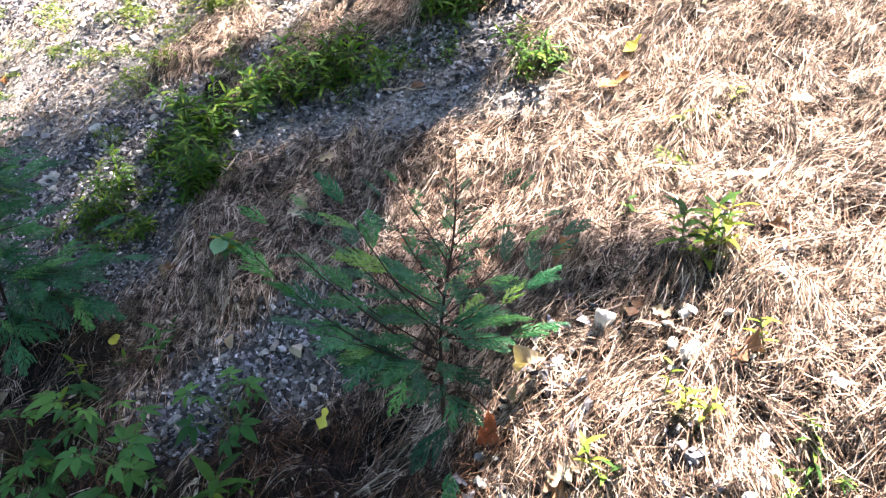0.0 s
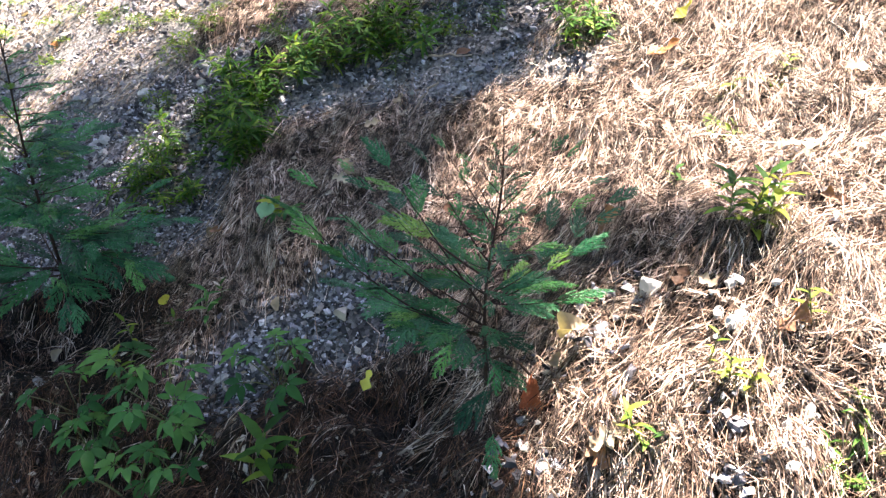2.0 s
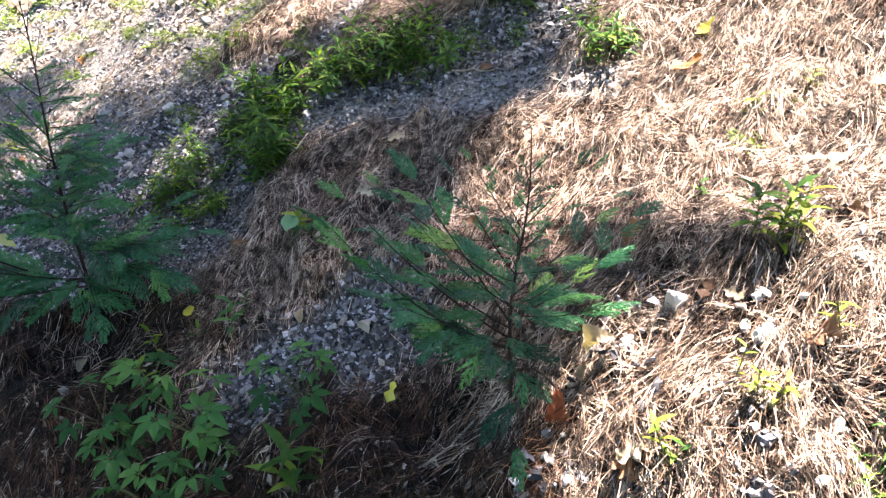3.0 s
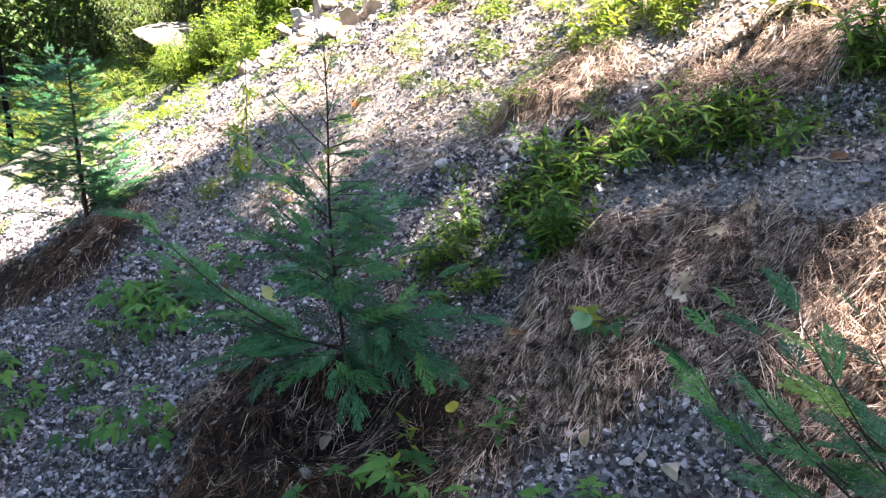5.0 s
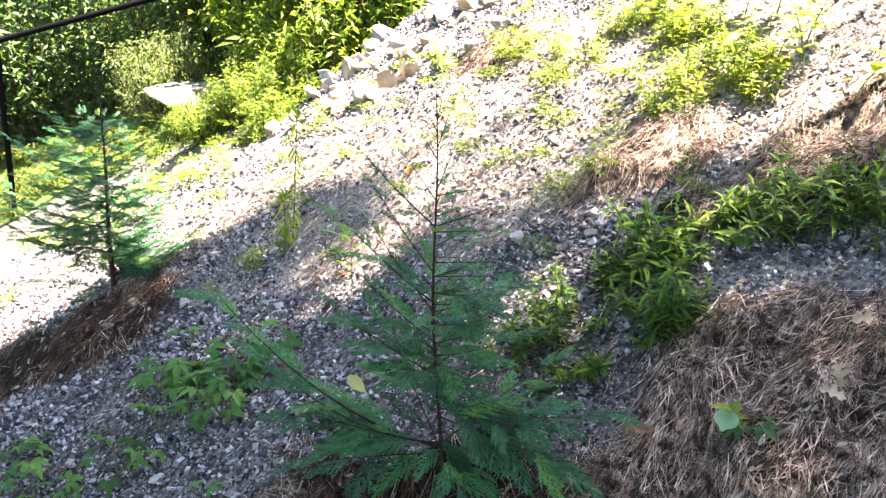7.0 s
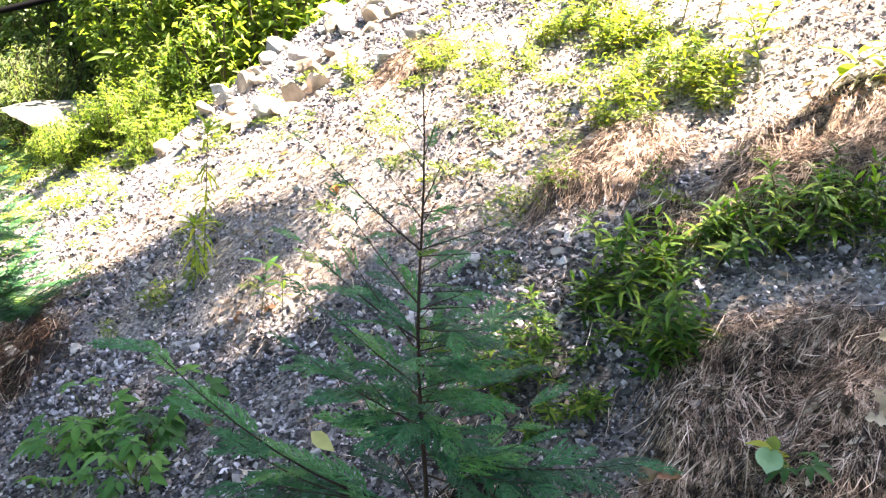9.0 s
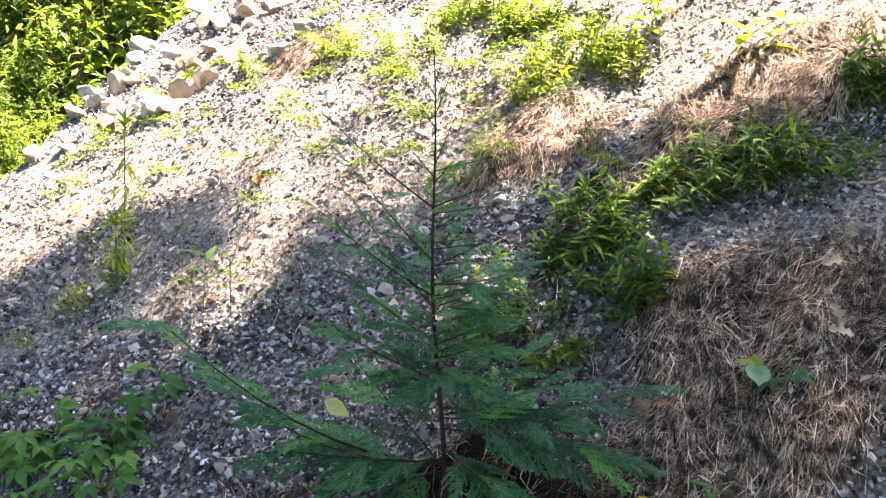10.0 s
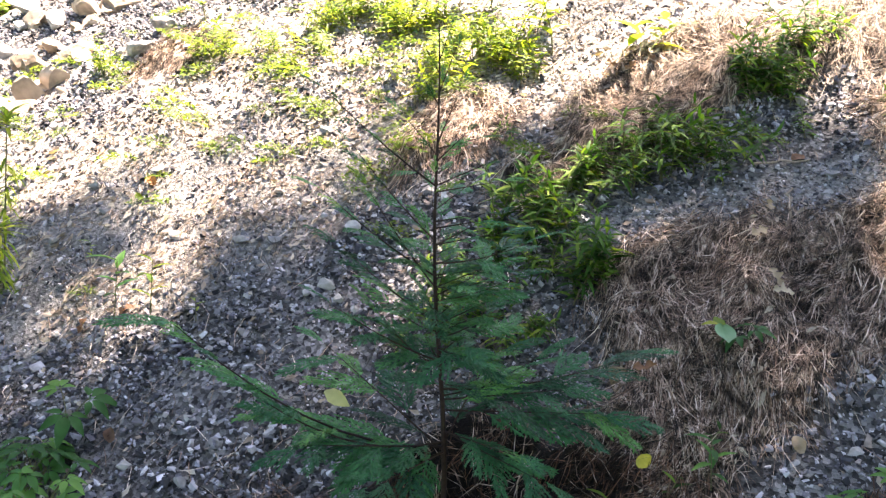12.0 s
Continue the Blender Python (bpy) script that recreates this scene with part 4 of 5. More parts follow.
# ---- weeds ----
def stalk_weed(seed, height, leaves, leaf_len, mats, name="broadleaf_weed", label="", category="weed", group="weeds on the bank"):
    """An upright weed: a stem with long drooping leaves up its length and a small rosette at the tip."""
    r = np.random.default_rng(seed)
    ob = thing(name, (0, 0, -50), label, category, group)
    lean = r.normal(0, 0.16, 2)
    pts = [np.array([lean[0] * height * u * u * 1.5, lean[1] * height * u * u * 1.5, height * u - 0.01]) for u in np.linspace(0, 1, 6)]
    part("stem", mesh_np("stem", *tube(pts, np.linspace(0.0022, 0.001, 6), 5), M_STEM, True), ob)
    kinds = [leaf_mesh("leaf", leaf_len * k, leaf_len * k * w, mats[n % len(mats)], 0.35, d) for n, (k, w, d) in enumerate(((1.0, 0.22, 0.5), (0.8, 0.27, 0.4), (1.15, 0.19, 0.6)))]
    for k in range(leaves):
        u = 0.22 + 0.78 * (k + 1) / leaves
        i = min(int(u * 5), 4)
        p = pts[i] + (pts[i + 1] - pts[i]) * (u * 5 - i)
        a = k * 2.4 + r.normal(0, 0.4)
        up = r.uniform(0.1, 0.7) + (1.0 if u > 0.93 else 0)
        m = Matrix.Translation(p) @ frame_of((math.cos(a), math.sin(a), up), (r.normal(0, 0.2), r.normal(0, 0.2), 1)) @ Matrix.Scale((1.05 - 0.5 * max(0, u - 0.5)) * r.uniform(0.75, 1.1), 4)
        part("leaf", kinds[k % 3], ob, m)
    return ob


def place(proto, x, y, scale, turn, lean=(0, 0), z=None):
    zz = gz(x, y) if z is None else z
    return copy_thing(proto, pose(x, y, zz, lean[0], lean[1], turn) @ Matrix.Scale(scale, 4))


def drop(proto):
    for o in (*proto.children_recursive, proto):
        bpy.data.objects.remove(o)


def scatter(protos, spots, seed, smin=0.75, smax=1.2):
    """spots: x, y, how many, how far they spread."""
    r = np.random.default_rng(seed)
    for x, y, count, spread in spots:
        for _ in range(count):
            px, py = x + r.normal(0, 0.75 * spread), y + r.normal(0, 0.75 * spread)
            place(protos[r.integers(len(protos))], px, py, r.uniform(smin, smax), r.uniform(0, 360), (r.normal(4, 9), r.normal(-5, 9)))


WEED = "leafy green weed with long narrow drooping leaves"
weeds = [stalk_weed(60 + k, h, n, l, [M_LEAF], label=WEED) for k, (h, n, l) in enumerate(((0.12, 24, 0.05), (0.09, 19, 0.045), (0.15, 27, 0.053), (0.07, 15, 0.042)))]
CLUMPS = [
    [(-0.15, 1.46), (-0.09, 1.43), (-0.18, 1.54), (-0.09, 1.52), (-0.23, 1.62), (-0.15, 1.61), (-0.08, 1.61), (-0.22, 1.68), (-0.14, 1.7), (-0.27, 1.68), (-0.08, 1.69), (-0.19, 1.75)],
    [(-0.42, 1.48), (-0.34, 1.43), (-0.28, 1.41), (-0.24, 1.43), (-0.4, 1.52), (-0.34, 1.52), (-0.47, 1.55), (-0.28, 1.51), (-0.41, 1.59), (-0.34, 1.59)],
    [(0.02, 1.68), (0.08, 1.67), (0.14, 1.68), (0.19, 1.67), (0.25, 1.64), (0.3, 1.62), (0.04, 1.77), (0.11, 1.77), (0.2, 1.73), (0.0, 1.76), (0.34, 1.62), (0.26, 1.71)],
    [(0.5, 1.75), (0.56, 1.74), (0.61, 1.75), (0.49, 1.79), (0.54, 1.79), (0.6, 1.84), (0.69, 1.85), (0.74, 1.85), (0.8, 1.87), (0.65, 1.84)],
    [(0.74, 1.42), (0.77, 1.4), (0.72, 1.45), (0.79, 1.41), (0.41, 1.62), (0.52, 1.58)],
]
for n, rows in enumerate(CLUMPS):
    scatter(weeds, [(x, y, 3 if n < 4 else 2, 0.03) for x, y in rows], 1 + 10 * n, (0.85, 0.6, 0.8, 0.85, 0.7)[n], (1.15, 0.85, 1.1, 1.15, 0.9)[n])
scatter(weeds, [(1.0, 0.31, 3, 0.02), (0.96, 0.3, 3, 0.02), (-0.1, 1.99, 3, 0.03), (0.43, 1.68, 2, 0.02)], 5, 0.4, 0.6)
LIT = "sunlit yellow-green weed with long narrow leaves"
lit_weeds = [stalk_weed(70 + k, h, n, l, [M_LEAF_YELLOW], label=LIT) for k, (h, n, l) in enumerate(((0.14, 17, 0.06), (0.11, 14, 0.055), (0.18, 20, 0.062)))]
scatter(lit_weeds, [
    (-0.28, 2.97, 3, 0.05), (-0.21, 2.83, 3, 0.05), (-0.15, 2.73, 3, 0.05), (-0.09, 2.57, 3, 0.05), (-0.04, 2.45, 3, 0.04), (0.01, 2.34, 3, 0.04), (0.04, 2.25, 2, 0.03), (-0.07, 2.68, 3, 0.05), (-0.15, 2.94, 3, 0.05), (-0.08, 2.92, 2, 0.05), (-0.22, 3.16, 4, 0.07), (-0.01, 2.59, 3, 0.05), (0.05, 2.43, 3, 0.04),
    (-0.38, 2.98, 2, 0.05), (-0.44, 2.98, 2, 0.04), (0.08, 2.32, 2, 0.03), (-0.04, 2.34, 2, 0.03), (-0.2, 2.33, 2, 0.03), (-0.12, 2.3, 2, 0.03), (-0.16, 2.45, 2, 0.04), (-0.24, 2.46, 2, 0.04), (0.06, 2.23, 2, 0.03), (-0.46, 2.79, 2, 0.04), (-0.74, 3.0, 2, 0.04),
], 2, 0.5, 0.95)

def dense_weed(seed, shoots, height, leaf_len):
    """A thick sunlit clump: several leafy shoots from one root, their leaves too close to tell apart."""
    r = np.random.default_rng(seed)
    ob = thing("leafy_weed_clump", (0, 0, -50), "thick sunlit clump of yellow-green narrow-leaved weed", "weed", "weeds on the bank")
    leaves = []
    for k in range(shoots):
        a, d, hh = r.uniform(0, 6.28), 0.06 * math.sqrt(r.random()), height * r.uniform(0.6, 1.1)
        foot = np.array([d * math.cos(a), d * math.sin(a), -0.01])
        tip = foot + np.array([0.4 * d * math.cos(a) + r.normal(0, 0.012), 0.4 * d * math.sin(a) + r.normal(0, 0.012), hh])
        part("stem", mesh_np("stem", *tube(bent(foot, tip, 0, 5), np.linspace(0.002, 0.001, 5), 5), M_STEM, True), ob)
        for j in range(14):
            u = 0.2 + 0.8 * (j + 1) / 14
            b = j * 2.4 + r.normal(0, 0.4)
            m = Matrix.Translation(foot + (tip - foot) * u) @ frame_of((math.cos(b), math.sin(b), r.uniform(0.1, 0.8)), (r.normal(0, 0.2), r.normal(0, 0.2), 1))
            l = leaf_len * r.uniform(0.6, 1.1) * (1.1 - 0.4 * u)
            leaves.append(moved(leaf_np(l, l * 0.24, 0.3, 0.55, 3), m))
    tagged(part("foliage", mesh_np("foliage", *join_np(leaves), M_CLUMP, True), ob), kind="stuff")
    return ob


M_CLUMP = varied("sunlit_clump_leaf", [(0.0, (0.05, 0.11, 0.02)), (0.5, (0.14, 0.21, 0.032)), (1.0, (0.3, 0.32, 0.05))], 0.5, 0.15, 30, 0.3, "island", 0, 0.4)
clumps = [dense_weed(80 + k, n, h, l) for k, (n, h, l) in enumerate(((7, 0.15, 0.055), (6, 0.11, 0.05), (8, 0.19, 0.06)))]
scatter(clumps, [
    (-0.28, 2.97, 2, 0.05), (-0.21, 2.83, 2, 0.05), (-0.15, 2.73, 2, 0.05), (-0.09, 2.57, 2, 0.05), (-0.04, 2.45, 2, 0.04), (0.01, 2.34, 1, 0.03), (-0.07, 2.68, 2, 0.05), (-0.13, 2.95, 2, 0.06), (-0.22, 3.16, 3, 0.07), (0.0, 2.58, 1, 0.05), (0.05, 2.42, 1, 0.03), (-0.4, 2.98, 2, 0.05),
    (-0.15, 2.4, 2, 0.04), (-0.2, 2.34, 1, 0.03), (0.05, 2.25, 1, 0.03), (-0.46, 2.8, 1, 0.04), (-0.6, 2.95, 1, 0.05), (-0.74, 3.02, 1, 0.04), (-0.3, 3.4, 2, 0.08), (-1.1, 3.2, 1, 0.04),
], 12, 0.55, 0.95)

# tall pokeweed with large bright leaves
def big_leaf_weed(x, y, height, leaves, seed, lean):
    r = np.random.default_rng(seed)
    ob = thing("pokeweed", (x, y, gz(x, y)), "tall sunlit weed with large yellow-green leaves", "weed", "tall weeds on the upper bank")
    pts = [np.array([lean[0] * u * u, lean[1] * u * u, height * u - 0.02]) for u in np.linspace(0, 1, 7)]
    part("stem", mesh_np("stem", *tube(pts, np.linspace(0.003, 0.0015, 7), 6), M_STEM, True), ob)
    big = leaf_mesh("leaf", 0.1, 0.034, M_LEAF_YELLOW, 0.3, 0.45)
    small = leaf_mesh("leaf", 0.07, 0.026, M_LEAF_YELLOW, 0.3, 0.3)
    for k in range(leaves):
        u = 0.35 + 0.65 * (k + 1) / leaves
        i = min(int(u * 6), 5)
        p = pts[i] + (pts[i + 1] - pts[i]) * (u * 6 - i)
        a = k * 2.4 + seed
        part("leaf", (big, small)[k % 2], ob, Matrix.Translation(p) @ frame_of((math.cos(a), math.sin(a), r.uniform(0.2, 0.9)), (0, 0, 1)) @ Matrix.Scale(r.uniform(0.75, 1.1), 4))


for n, (x, y, h, k, lx, ly) in enumerate([(0.17, 2.3, 0.2, 8, -0.05, 0.02), (0.28, 2.1, 0.15, 6, 0.12, -0.03), (0.35, 2.06, 0.12, 5, 0.1, 0.03), (0.11, 2.68, 0.2, 8, 0.03, 0), (-0.17, 3.28, 0.26, 10, 0.02, 0.02), (-0.78, 3.39, 0.16, 7, -0.04, 0), (-0.3, 3.15, 0.24, 9, 0.05, 0), (0.02, 2.75, 0.2, 8, 0.04, 0), (0.18, 2.44, 0.17, 7, 0.04, 0)]):
    big_leaf_weed(x, y, h, k, 500 + n, (lx, ly))


def tuft(seed, reach, count, leaf, mat, label):
    """A low cushion of small leaves."""
    r = np.random.default_rng(seed)
    ob = thing("ground_weed", (0, 0, -50), label, "weed", "low weeds on the bank")
    pieces = []
    for k in range(count):
        a, d = r.uniform(0, 6.28), reach * math.sqrt(r.random())
        z = 0.008 + 0.4 * reach * (1 - (d / reach) ** 2) * r.random()
        p = Vector((d * math.cos(a), d * math.sin(a), z))
        b = r.uniform(0, 6.28)
        s = r.uniform(0.6, 1.2)
        m = Matrix.Translation(p) @ frame_of((math.cos(b), math.sin(b), r.uniform(-0.2, 0.9)), (r.normal(0, 0.4), r.normal(0, 0.4), 1))
        pieces.append(moved(leaf_np(leaf * s, leaf * s * 0.42, 0.3, 0.3, 2), m))
    part("foliage", mesh_np("foliage", *join_np(pieces), mat, True), ob)
    return ob


tufts = [tuft(90 + k, rr, c, l, M_TUFT, "low yellow-green weed with small leaves on gravel") for k, (rr, c, l) in enumerate(((0.09, 130, 0.02), (0.06, 80, 0.018), (0.11, 150, 0.021), (0.08, 70, 0.028)))]
scatter(tufts, [
    (-0.82, 2.49, 2, 0.025), (-0.67, 2.33, 3, 0.03), (-1.09, 3.16, 3, 0.06), (-1.43, 3.5, 3, 0.06), (-1.66, 3.8, 2, 0.05), (-0.96, 2.81, 2, 0.05), (-1.27, 3.5, 2, 0.05), (-0.74, 3.0, 4, 0.06), (-0.63, 2.76, 3, 0.05), (-0.46, 2.79, 4, 0.06), (-0.52, 2.71, 3, 0.05), (-0.6, 2.63, 3, 0.05), (-0.44, 2.48, 3, 0.05),
    (-0.37, 2.04, 3, 0.03), (-0.44, 2.1, 3, 0.03), (-0.99, 2.34, 1, 0.02), (-1.15, 2.09, 1, 0.02), (-1.7, 3.35, 3, 0.06), (-1.64, 3.2, 3, 0.07), (-1.77, 3.15, 3, 0.07), (-1.72, 2.9, 3, 0.08), (-1.36, 2.26, 2, 0.03), (-1.5, 2.2, 3, 0.05), (-1.57, 2.1, 2, 0.03), (-1.42, 2.42, 2, 0.05),
    (-0.54, 2.3, 2, 0.03), (-0.4, 1.84, 2, 0.03), (-0.07, 1.9, 2, 0.03), (-2.0, 2.85, 6, 0.14), (-2.3, 2.95, 6, 0.15), (-2.6, 2.8, 5, 0.15), (-0.35, 2.6, 3, 0.06), (-0.2, 2.55, 3, 0.06), (-0.3, 2.3, 3, 0.05), (-0.85, 2.95, 2, 0.06), (-0.9, 3.3, 3, 0.08), (-0.6, 3.3, 3, 0.1), (-0.4, 3.6, 3, 0.12), (-1.3, 2.7, 2, 0.06),
    (-0.2, 2.75, 4, 0.08), (-0.1, 2.3, 3, 0.05), (0.1, 2.4, 3, 0.06), (-0.3, 2.9, 3, 0.08), (0.45, 1.66, 1, 0.03), (0.35, 1.7, 2, 0.03), (0.12, 1.92, 2, 0.03), (0.97, 1.0, 1, 0.01), (1.08, 1.08, 1, 0.01),
], 3, 0.5, 0.9)
scatter(tufts, [(-2.4, 3.3, 9, 0.25), (-2.8, 3.7, 10, 0.3), (-2.5, 4.1, 9, 0.25), (-3.2, 4.2, 9, 0.3), (-3.0, 3.2, 6, 0.3), (-2.2, 3.7, 6, 0.2), (-3.6, 3.8, 6, 0.3)], 7, 0.8, 1.5)
scatter(tufts, [(-1.6, 2.7, 6, 0.2), (-1.2, 2.95, 6, 0.2), (-0.9, 2.65, 5, 0.15), (-0.7, 2.85, 6, 0.15), (-0.55, 2.5, 5, 0.12), (-1.0, 3.4, 6, 0.2), (-0.6, 3.2, 5, 0.2), (-1.45, 3.1, 6, 0.2), (-0.25, 2.45, 4, 0.1)], 8, 0.35, 0.75)


def palm_leaf_np(size, r):
    out = []
    for k, a in enumerate((-105, -52, 0, 52, 105)):
        l = size * (1.0, 0.8, 0.55)[abs(k - 2)]
        t = a * 0.95 + r.uniform(-6, 6)
        out.append(moved(leaf_np(l, l * 0.46, 0.35, 0.3 + r.uniform(-0.1, 0.2), 5), pose(0, 0, 0, 0, 0, t) @ Matrix.Translation((0.14 * size, 0, 0))))
        out.append(moved(leaf_np(0.2 * size, 0.025 * size, 0.1, 0.0, 5), pose(0, 0, 0, 0, 0, t)))
    return join_np(out)


def creeper(seed, stems, height, size, label):
    """Several stalks, each with one leaf of five fingers."""
    r = np.random.default_rng(seed)
    ob = thing("creeper_plant", (0, 0, -50), label, "creeper", "creepers on the bank")
    kinds = [mesh_np("leaf", *palm_leaf_np(size * f, r), M_LEAF_BLUE, True) for f in (1.0, 0.8)]
    for k in range(stems):
        a = k * 2.4 + r.normal(0, 0.3)
        d = height * r.uniform(0.35, 0.9)
        tip = np.array([d * math.cos(a), d * math.sin(a), height * r.uniform(0.6, 1.1)])
        stalk = part("stalk", mesh_np("stalk", *tube(bent((0, 0, -0.01), tip, -0.015, 6), [0.0014] * 6, 5), M_STEM, True), ob)
        part("leaf", kinds[k % 2], ob, Matrix.Translation(tip) @ frame_of((math.cos(a), math.sin(a), -0.1), (r.normal(0, 0.25), r.normal(-0.15, 0.25), 1)))
    return ob


creepers = [creeper(120 + k, n, h, s, "low creeper with green five-fingered leaves") for k, (n, h, s) in enumerate(((5, 0.1, 0.06), (3, 0.07, 0.065), (6, 0.12, 0.055)))]
scatter(creepers, [
    (0.09, 0.8, 2, 0.012), (-0.13, 0.78, 2, 0.015), (-0.28, 0.89, 2, 0.015), (-0.31, 0.77, 2, 0.02), (-0.36, 0.86, 1, 0.01), (-0.19, 0.67, 2, 0.03), (-0.08, 0.63, 1, 0.02),
    (-1.32, 1.54, 2, 0.04), (-1.45, 1.66, 3, 0.05), (-1.25, 1.64, 3, 0.05), (-1.42, 1.73, 2, 0.04), (-1.22, 1.5, 2, 0.03), (-1.45, 1.37, 2, 0.03), (-1.82, 1.42, 3, 0.05), (-1.62, 1.32, 2, 0.04), (-1.02, 1.14, 2, 0.025), (-1.27, 1.19, 1, 0.03), (-1.59, 1.19, 2, 0.04), (-1.19, 1.58, 2, 0.03),
], 4, 0.65, 1.0)


def sprout(x, y, height, leaves, leaf_len, mat, seed, label, width=0.3):
    r = np.random.default_rng(seed)
    ob = thing("seedling", (x, y, gz(x, y)), label, "seedling", "seedlings on the bank")
    pts = bent((0, 0, -0.01), (r.normal(0, 0.02), r.normal(0, 0.02), height), 0, 5)
    part("stem", mesh_np("stem", *tube(pts, np.linspace(0.0016, 0.0009, 5), 5), M_STEM, True), ob)
    me = leaf_mesh("leaf", leaf_len, leaf_len * width, mat, 0.3, 0.3, 0.4)
    for k in range(leaves):
        u = 0.35 + 0.65 * (k + 1) / leaves
        p = pts[0] + (pts[-1] - pts[0]) * u
        a = k * 2.4 + seed
        part("leaf", me, ob, Matrix.Translation(p) @ frame_of((math.cos(a), math.sin(a), r.uniform(0.2, 0.9)), (0, 0, 1)) @ Matrix.Scale(r.uniform(0.7, 1.1), 4))


YS, GS = "small yellow-green seedling rising from pine straw", "green broad-leaved seedling on the dark bank"
for n, (x, y, h, k, l, mt, lab) in enumerate([
    (0.83, 0.41, 0.06, 7, 0.03, M_LEAF_YELLOW, YS), (0.845, 0.4, 0.05, 5, 0.03, M_LEAF_YELLOW, YS), (0.8, 0.44, 0.08, 5, 0.022, M_LEAF_YELLOW, YS), (0.96, 0.47, 0.06, 6, 0.032, M_LEAF_YELLOW, YS),
    (0.71, 0.38, 0.07, 6, 0.036, M_LEAF_YELLOW, YS), (0.695, 0.385, 0.06, 4, 0.034, M_LEAF, YS), (0.98, 1.03, 0.05, 5, 0.04, M_LEAF_YELLOW, YS), (0.84, 0.86, 0.05, 5, 0.03, M_LEAF, YS),
    (-0.11, 0.99, 0.09, 8, 0.045, M_LEAF_BLUE, GS), (1.08, 1.08, 0.05, 6, 0.035, M_LEAF_YELLOW, YS), (0.05, 0.6, 0.12, 9, 0.07, M_LEAF, GS), (0.09, 0.58, 0.1, 7, 0.06, M_LEAF, GS), (0.14, 0.62, 0.05, 4, 0.03, M_LEAF, GS),
    (-0.2, 1.0, 0.05, 4, 0.03, M_LEAF, GS), (-0.26, 0.9, 0.06, 5, 0.04, M_LEAF_YELLOW, GS), (-0.27, 0.98, 0.06, 5, 0.035, M_LEAF_YELLOW, GS), (-0.09, 1.06, 0.05, 4, 0.025, M_LEAF, GS), (-0.9, 1.86, 0.06, 5, 0.025, M_LEAF_YELLOW, GS),
    (-1.13, 2.19, 0.06, 4, 0.03, M_LEAF_YELLOW, GS), (-1.0, 1.92, 0.16, 6, 0.06, M_LEAF_YELLOW, "thin seedling with a few drooping leaves"), (-1.08, 1.98, 0.14, 6, 0.07, M_LEAF_BLUE, "thin seedling with a few drooping leaves"),
]):
    sprout(x, y, h, k, l, mt, 600 + n, lab)
for n, (x, y, s) in enumerate([(0.91, 0.67, 0.12), (0.935, 0.665, 0.11), (0.89, 0.69, 0.09), (0.92, 0.65, 0.07)]):
    sprout(x, y, s, 12, 0.05, (M_LEAF, M_LEAF_YELLOW)[n % 2], 640 + n, "leafy green seedling at the shade's edge", 0.3)

# heart-leaved seedling
heart = thing("heart_leaved_seedling", (0.02, 1.17, gz(0.02, 1.17)), "small plant with one pale heart-shaped leaf and yellow ones", "seedling", "seedlings on the bank")
rise = 1.205 - gz(0.02, 1.17)
part("stem", mesh_np("stem", *tube(bent((0, 0, -0.01), (-0.01, 0, rise), 0, 5), [0.0014] * 5, 5), M_STEM, True), heart)
hv, hf = [(0, 0, 0)], []
for k in range(20):
    a = -math.pi + 2 * math.pi * k / 20
    rad = 0.02 * (1 + 0.35 * math.cos(a) - (0.35 if abs(abs(a) - math.pi) < 0.1 else 0)) * (1 + 0.25 * (abs(a) < 0.2))
    hv.append((rad * math.cos(a) + 0.01, rad * math.sin(a), 0.006 - 8 * rad * rad * (0.4 + 0.4 * math.cos(a))))
hf = [(0, 1 + k, 1 + (k + 1) % 20) for k in range(20)]
part("leaf", mesh_np("leaf", hv, hf, varied("pale_heart_leaf", [(0, (0.16, 0.3, 0.16)), (1, (0.2, 0.34, 0.19))], 0.5, 0.4, 60, 0.2, "object", 0, 0.3), True), heart, Matrix.Translation((-0.015, -0.005, rise)) @ frame_of((-0.25, -0.8, -0.35), (0, -0.35, 1)), "pale heart-shaped leaf")
yl = leaf_mesh("leaf", 0.04, 0.024, M_LEAF_YELLOW, 0.3, 0.2)
for k, (a, up) in enumerate(((170, 0.2), (70, 0.5), (20, 0.1), (-30, 0.0))):
    part("leaf", yl, heart, Matrix.Translation((-0.01, 0.005, rise - 0.006 * k)) @ frame_of((math.cos(radians(a)), math.sin(radians(a)), up), (0, 0, 1)))
scatter([creepers[1]], [(0.06, 1.15, 1, 0.005)], 9, 0.5, 0.6)


def horseweed(x, y, height, seed):
    r = np.random.default_rng(seed)
    ob = thing("horseweed", (x, y, gz(x, y)), "tall slender weed with a spiky leafy top", "weed", "tall slender weeds")
    pts = bent((0, 0, -0.02), (0.03 * height / 0.5, -0.03, height), 0, 7)
    part("stem", mesh_np("stem", *tube(pts, np.linspace(0.003, 0.0015, 7), 5), M_STEM, True), ob)
    me = leaf_mesh("leaf", 0.08, 0.012, M_LEAF_YELLOW, 0.3, 0.5)
    for k in range(62):
        u = 1 - 0.07 * (k / 26) if k < 26 else r.uniform(0.12, 0.86)
        p = pts[0] + (pts[-1] - pts[0]) * u
        a = k * 2.4
        up = 1.3 * (1 - 0.95 * k / 26) if k < 26 else -0.35
        part("leaf", me, ob, Matrix.Translation(p) @ frame_of((math.cos(a), math.sin(a), up), (0, 0, 1)) @ Matrix.Scale(r.uniform(0.65, 1.0) * (1 if k < 26 else 0.8), 4))


horseweed(-1.35, 2.25, 0.44, 1)
horseweed(-1.36, 2.21, 0.2, 2)

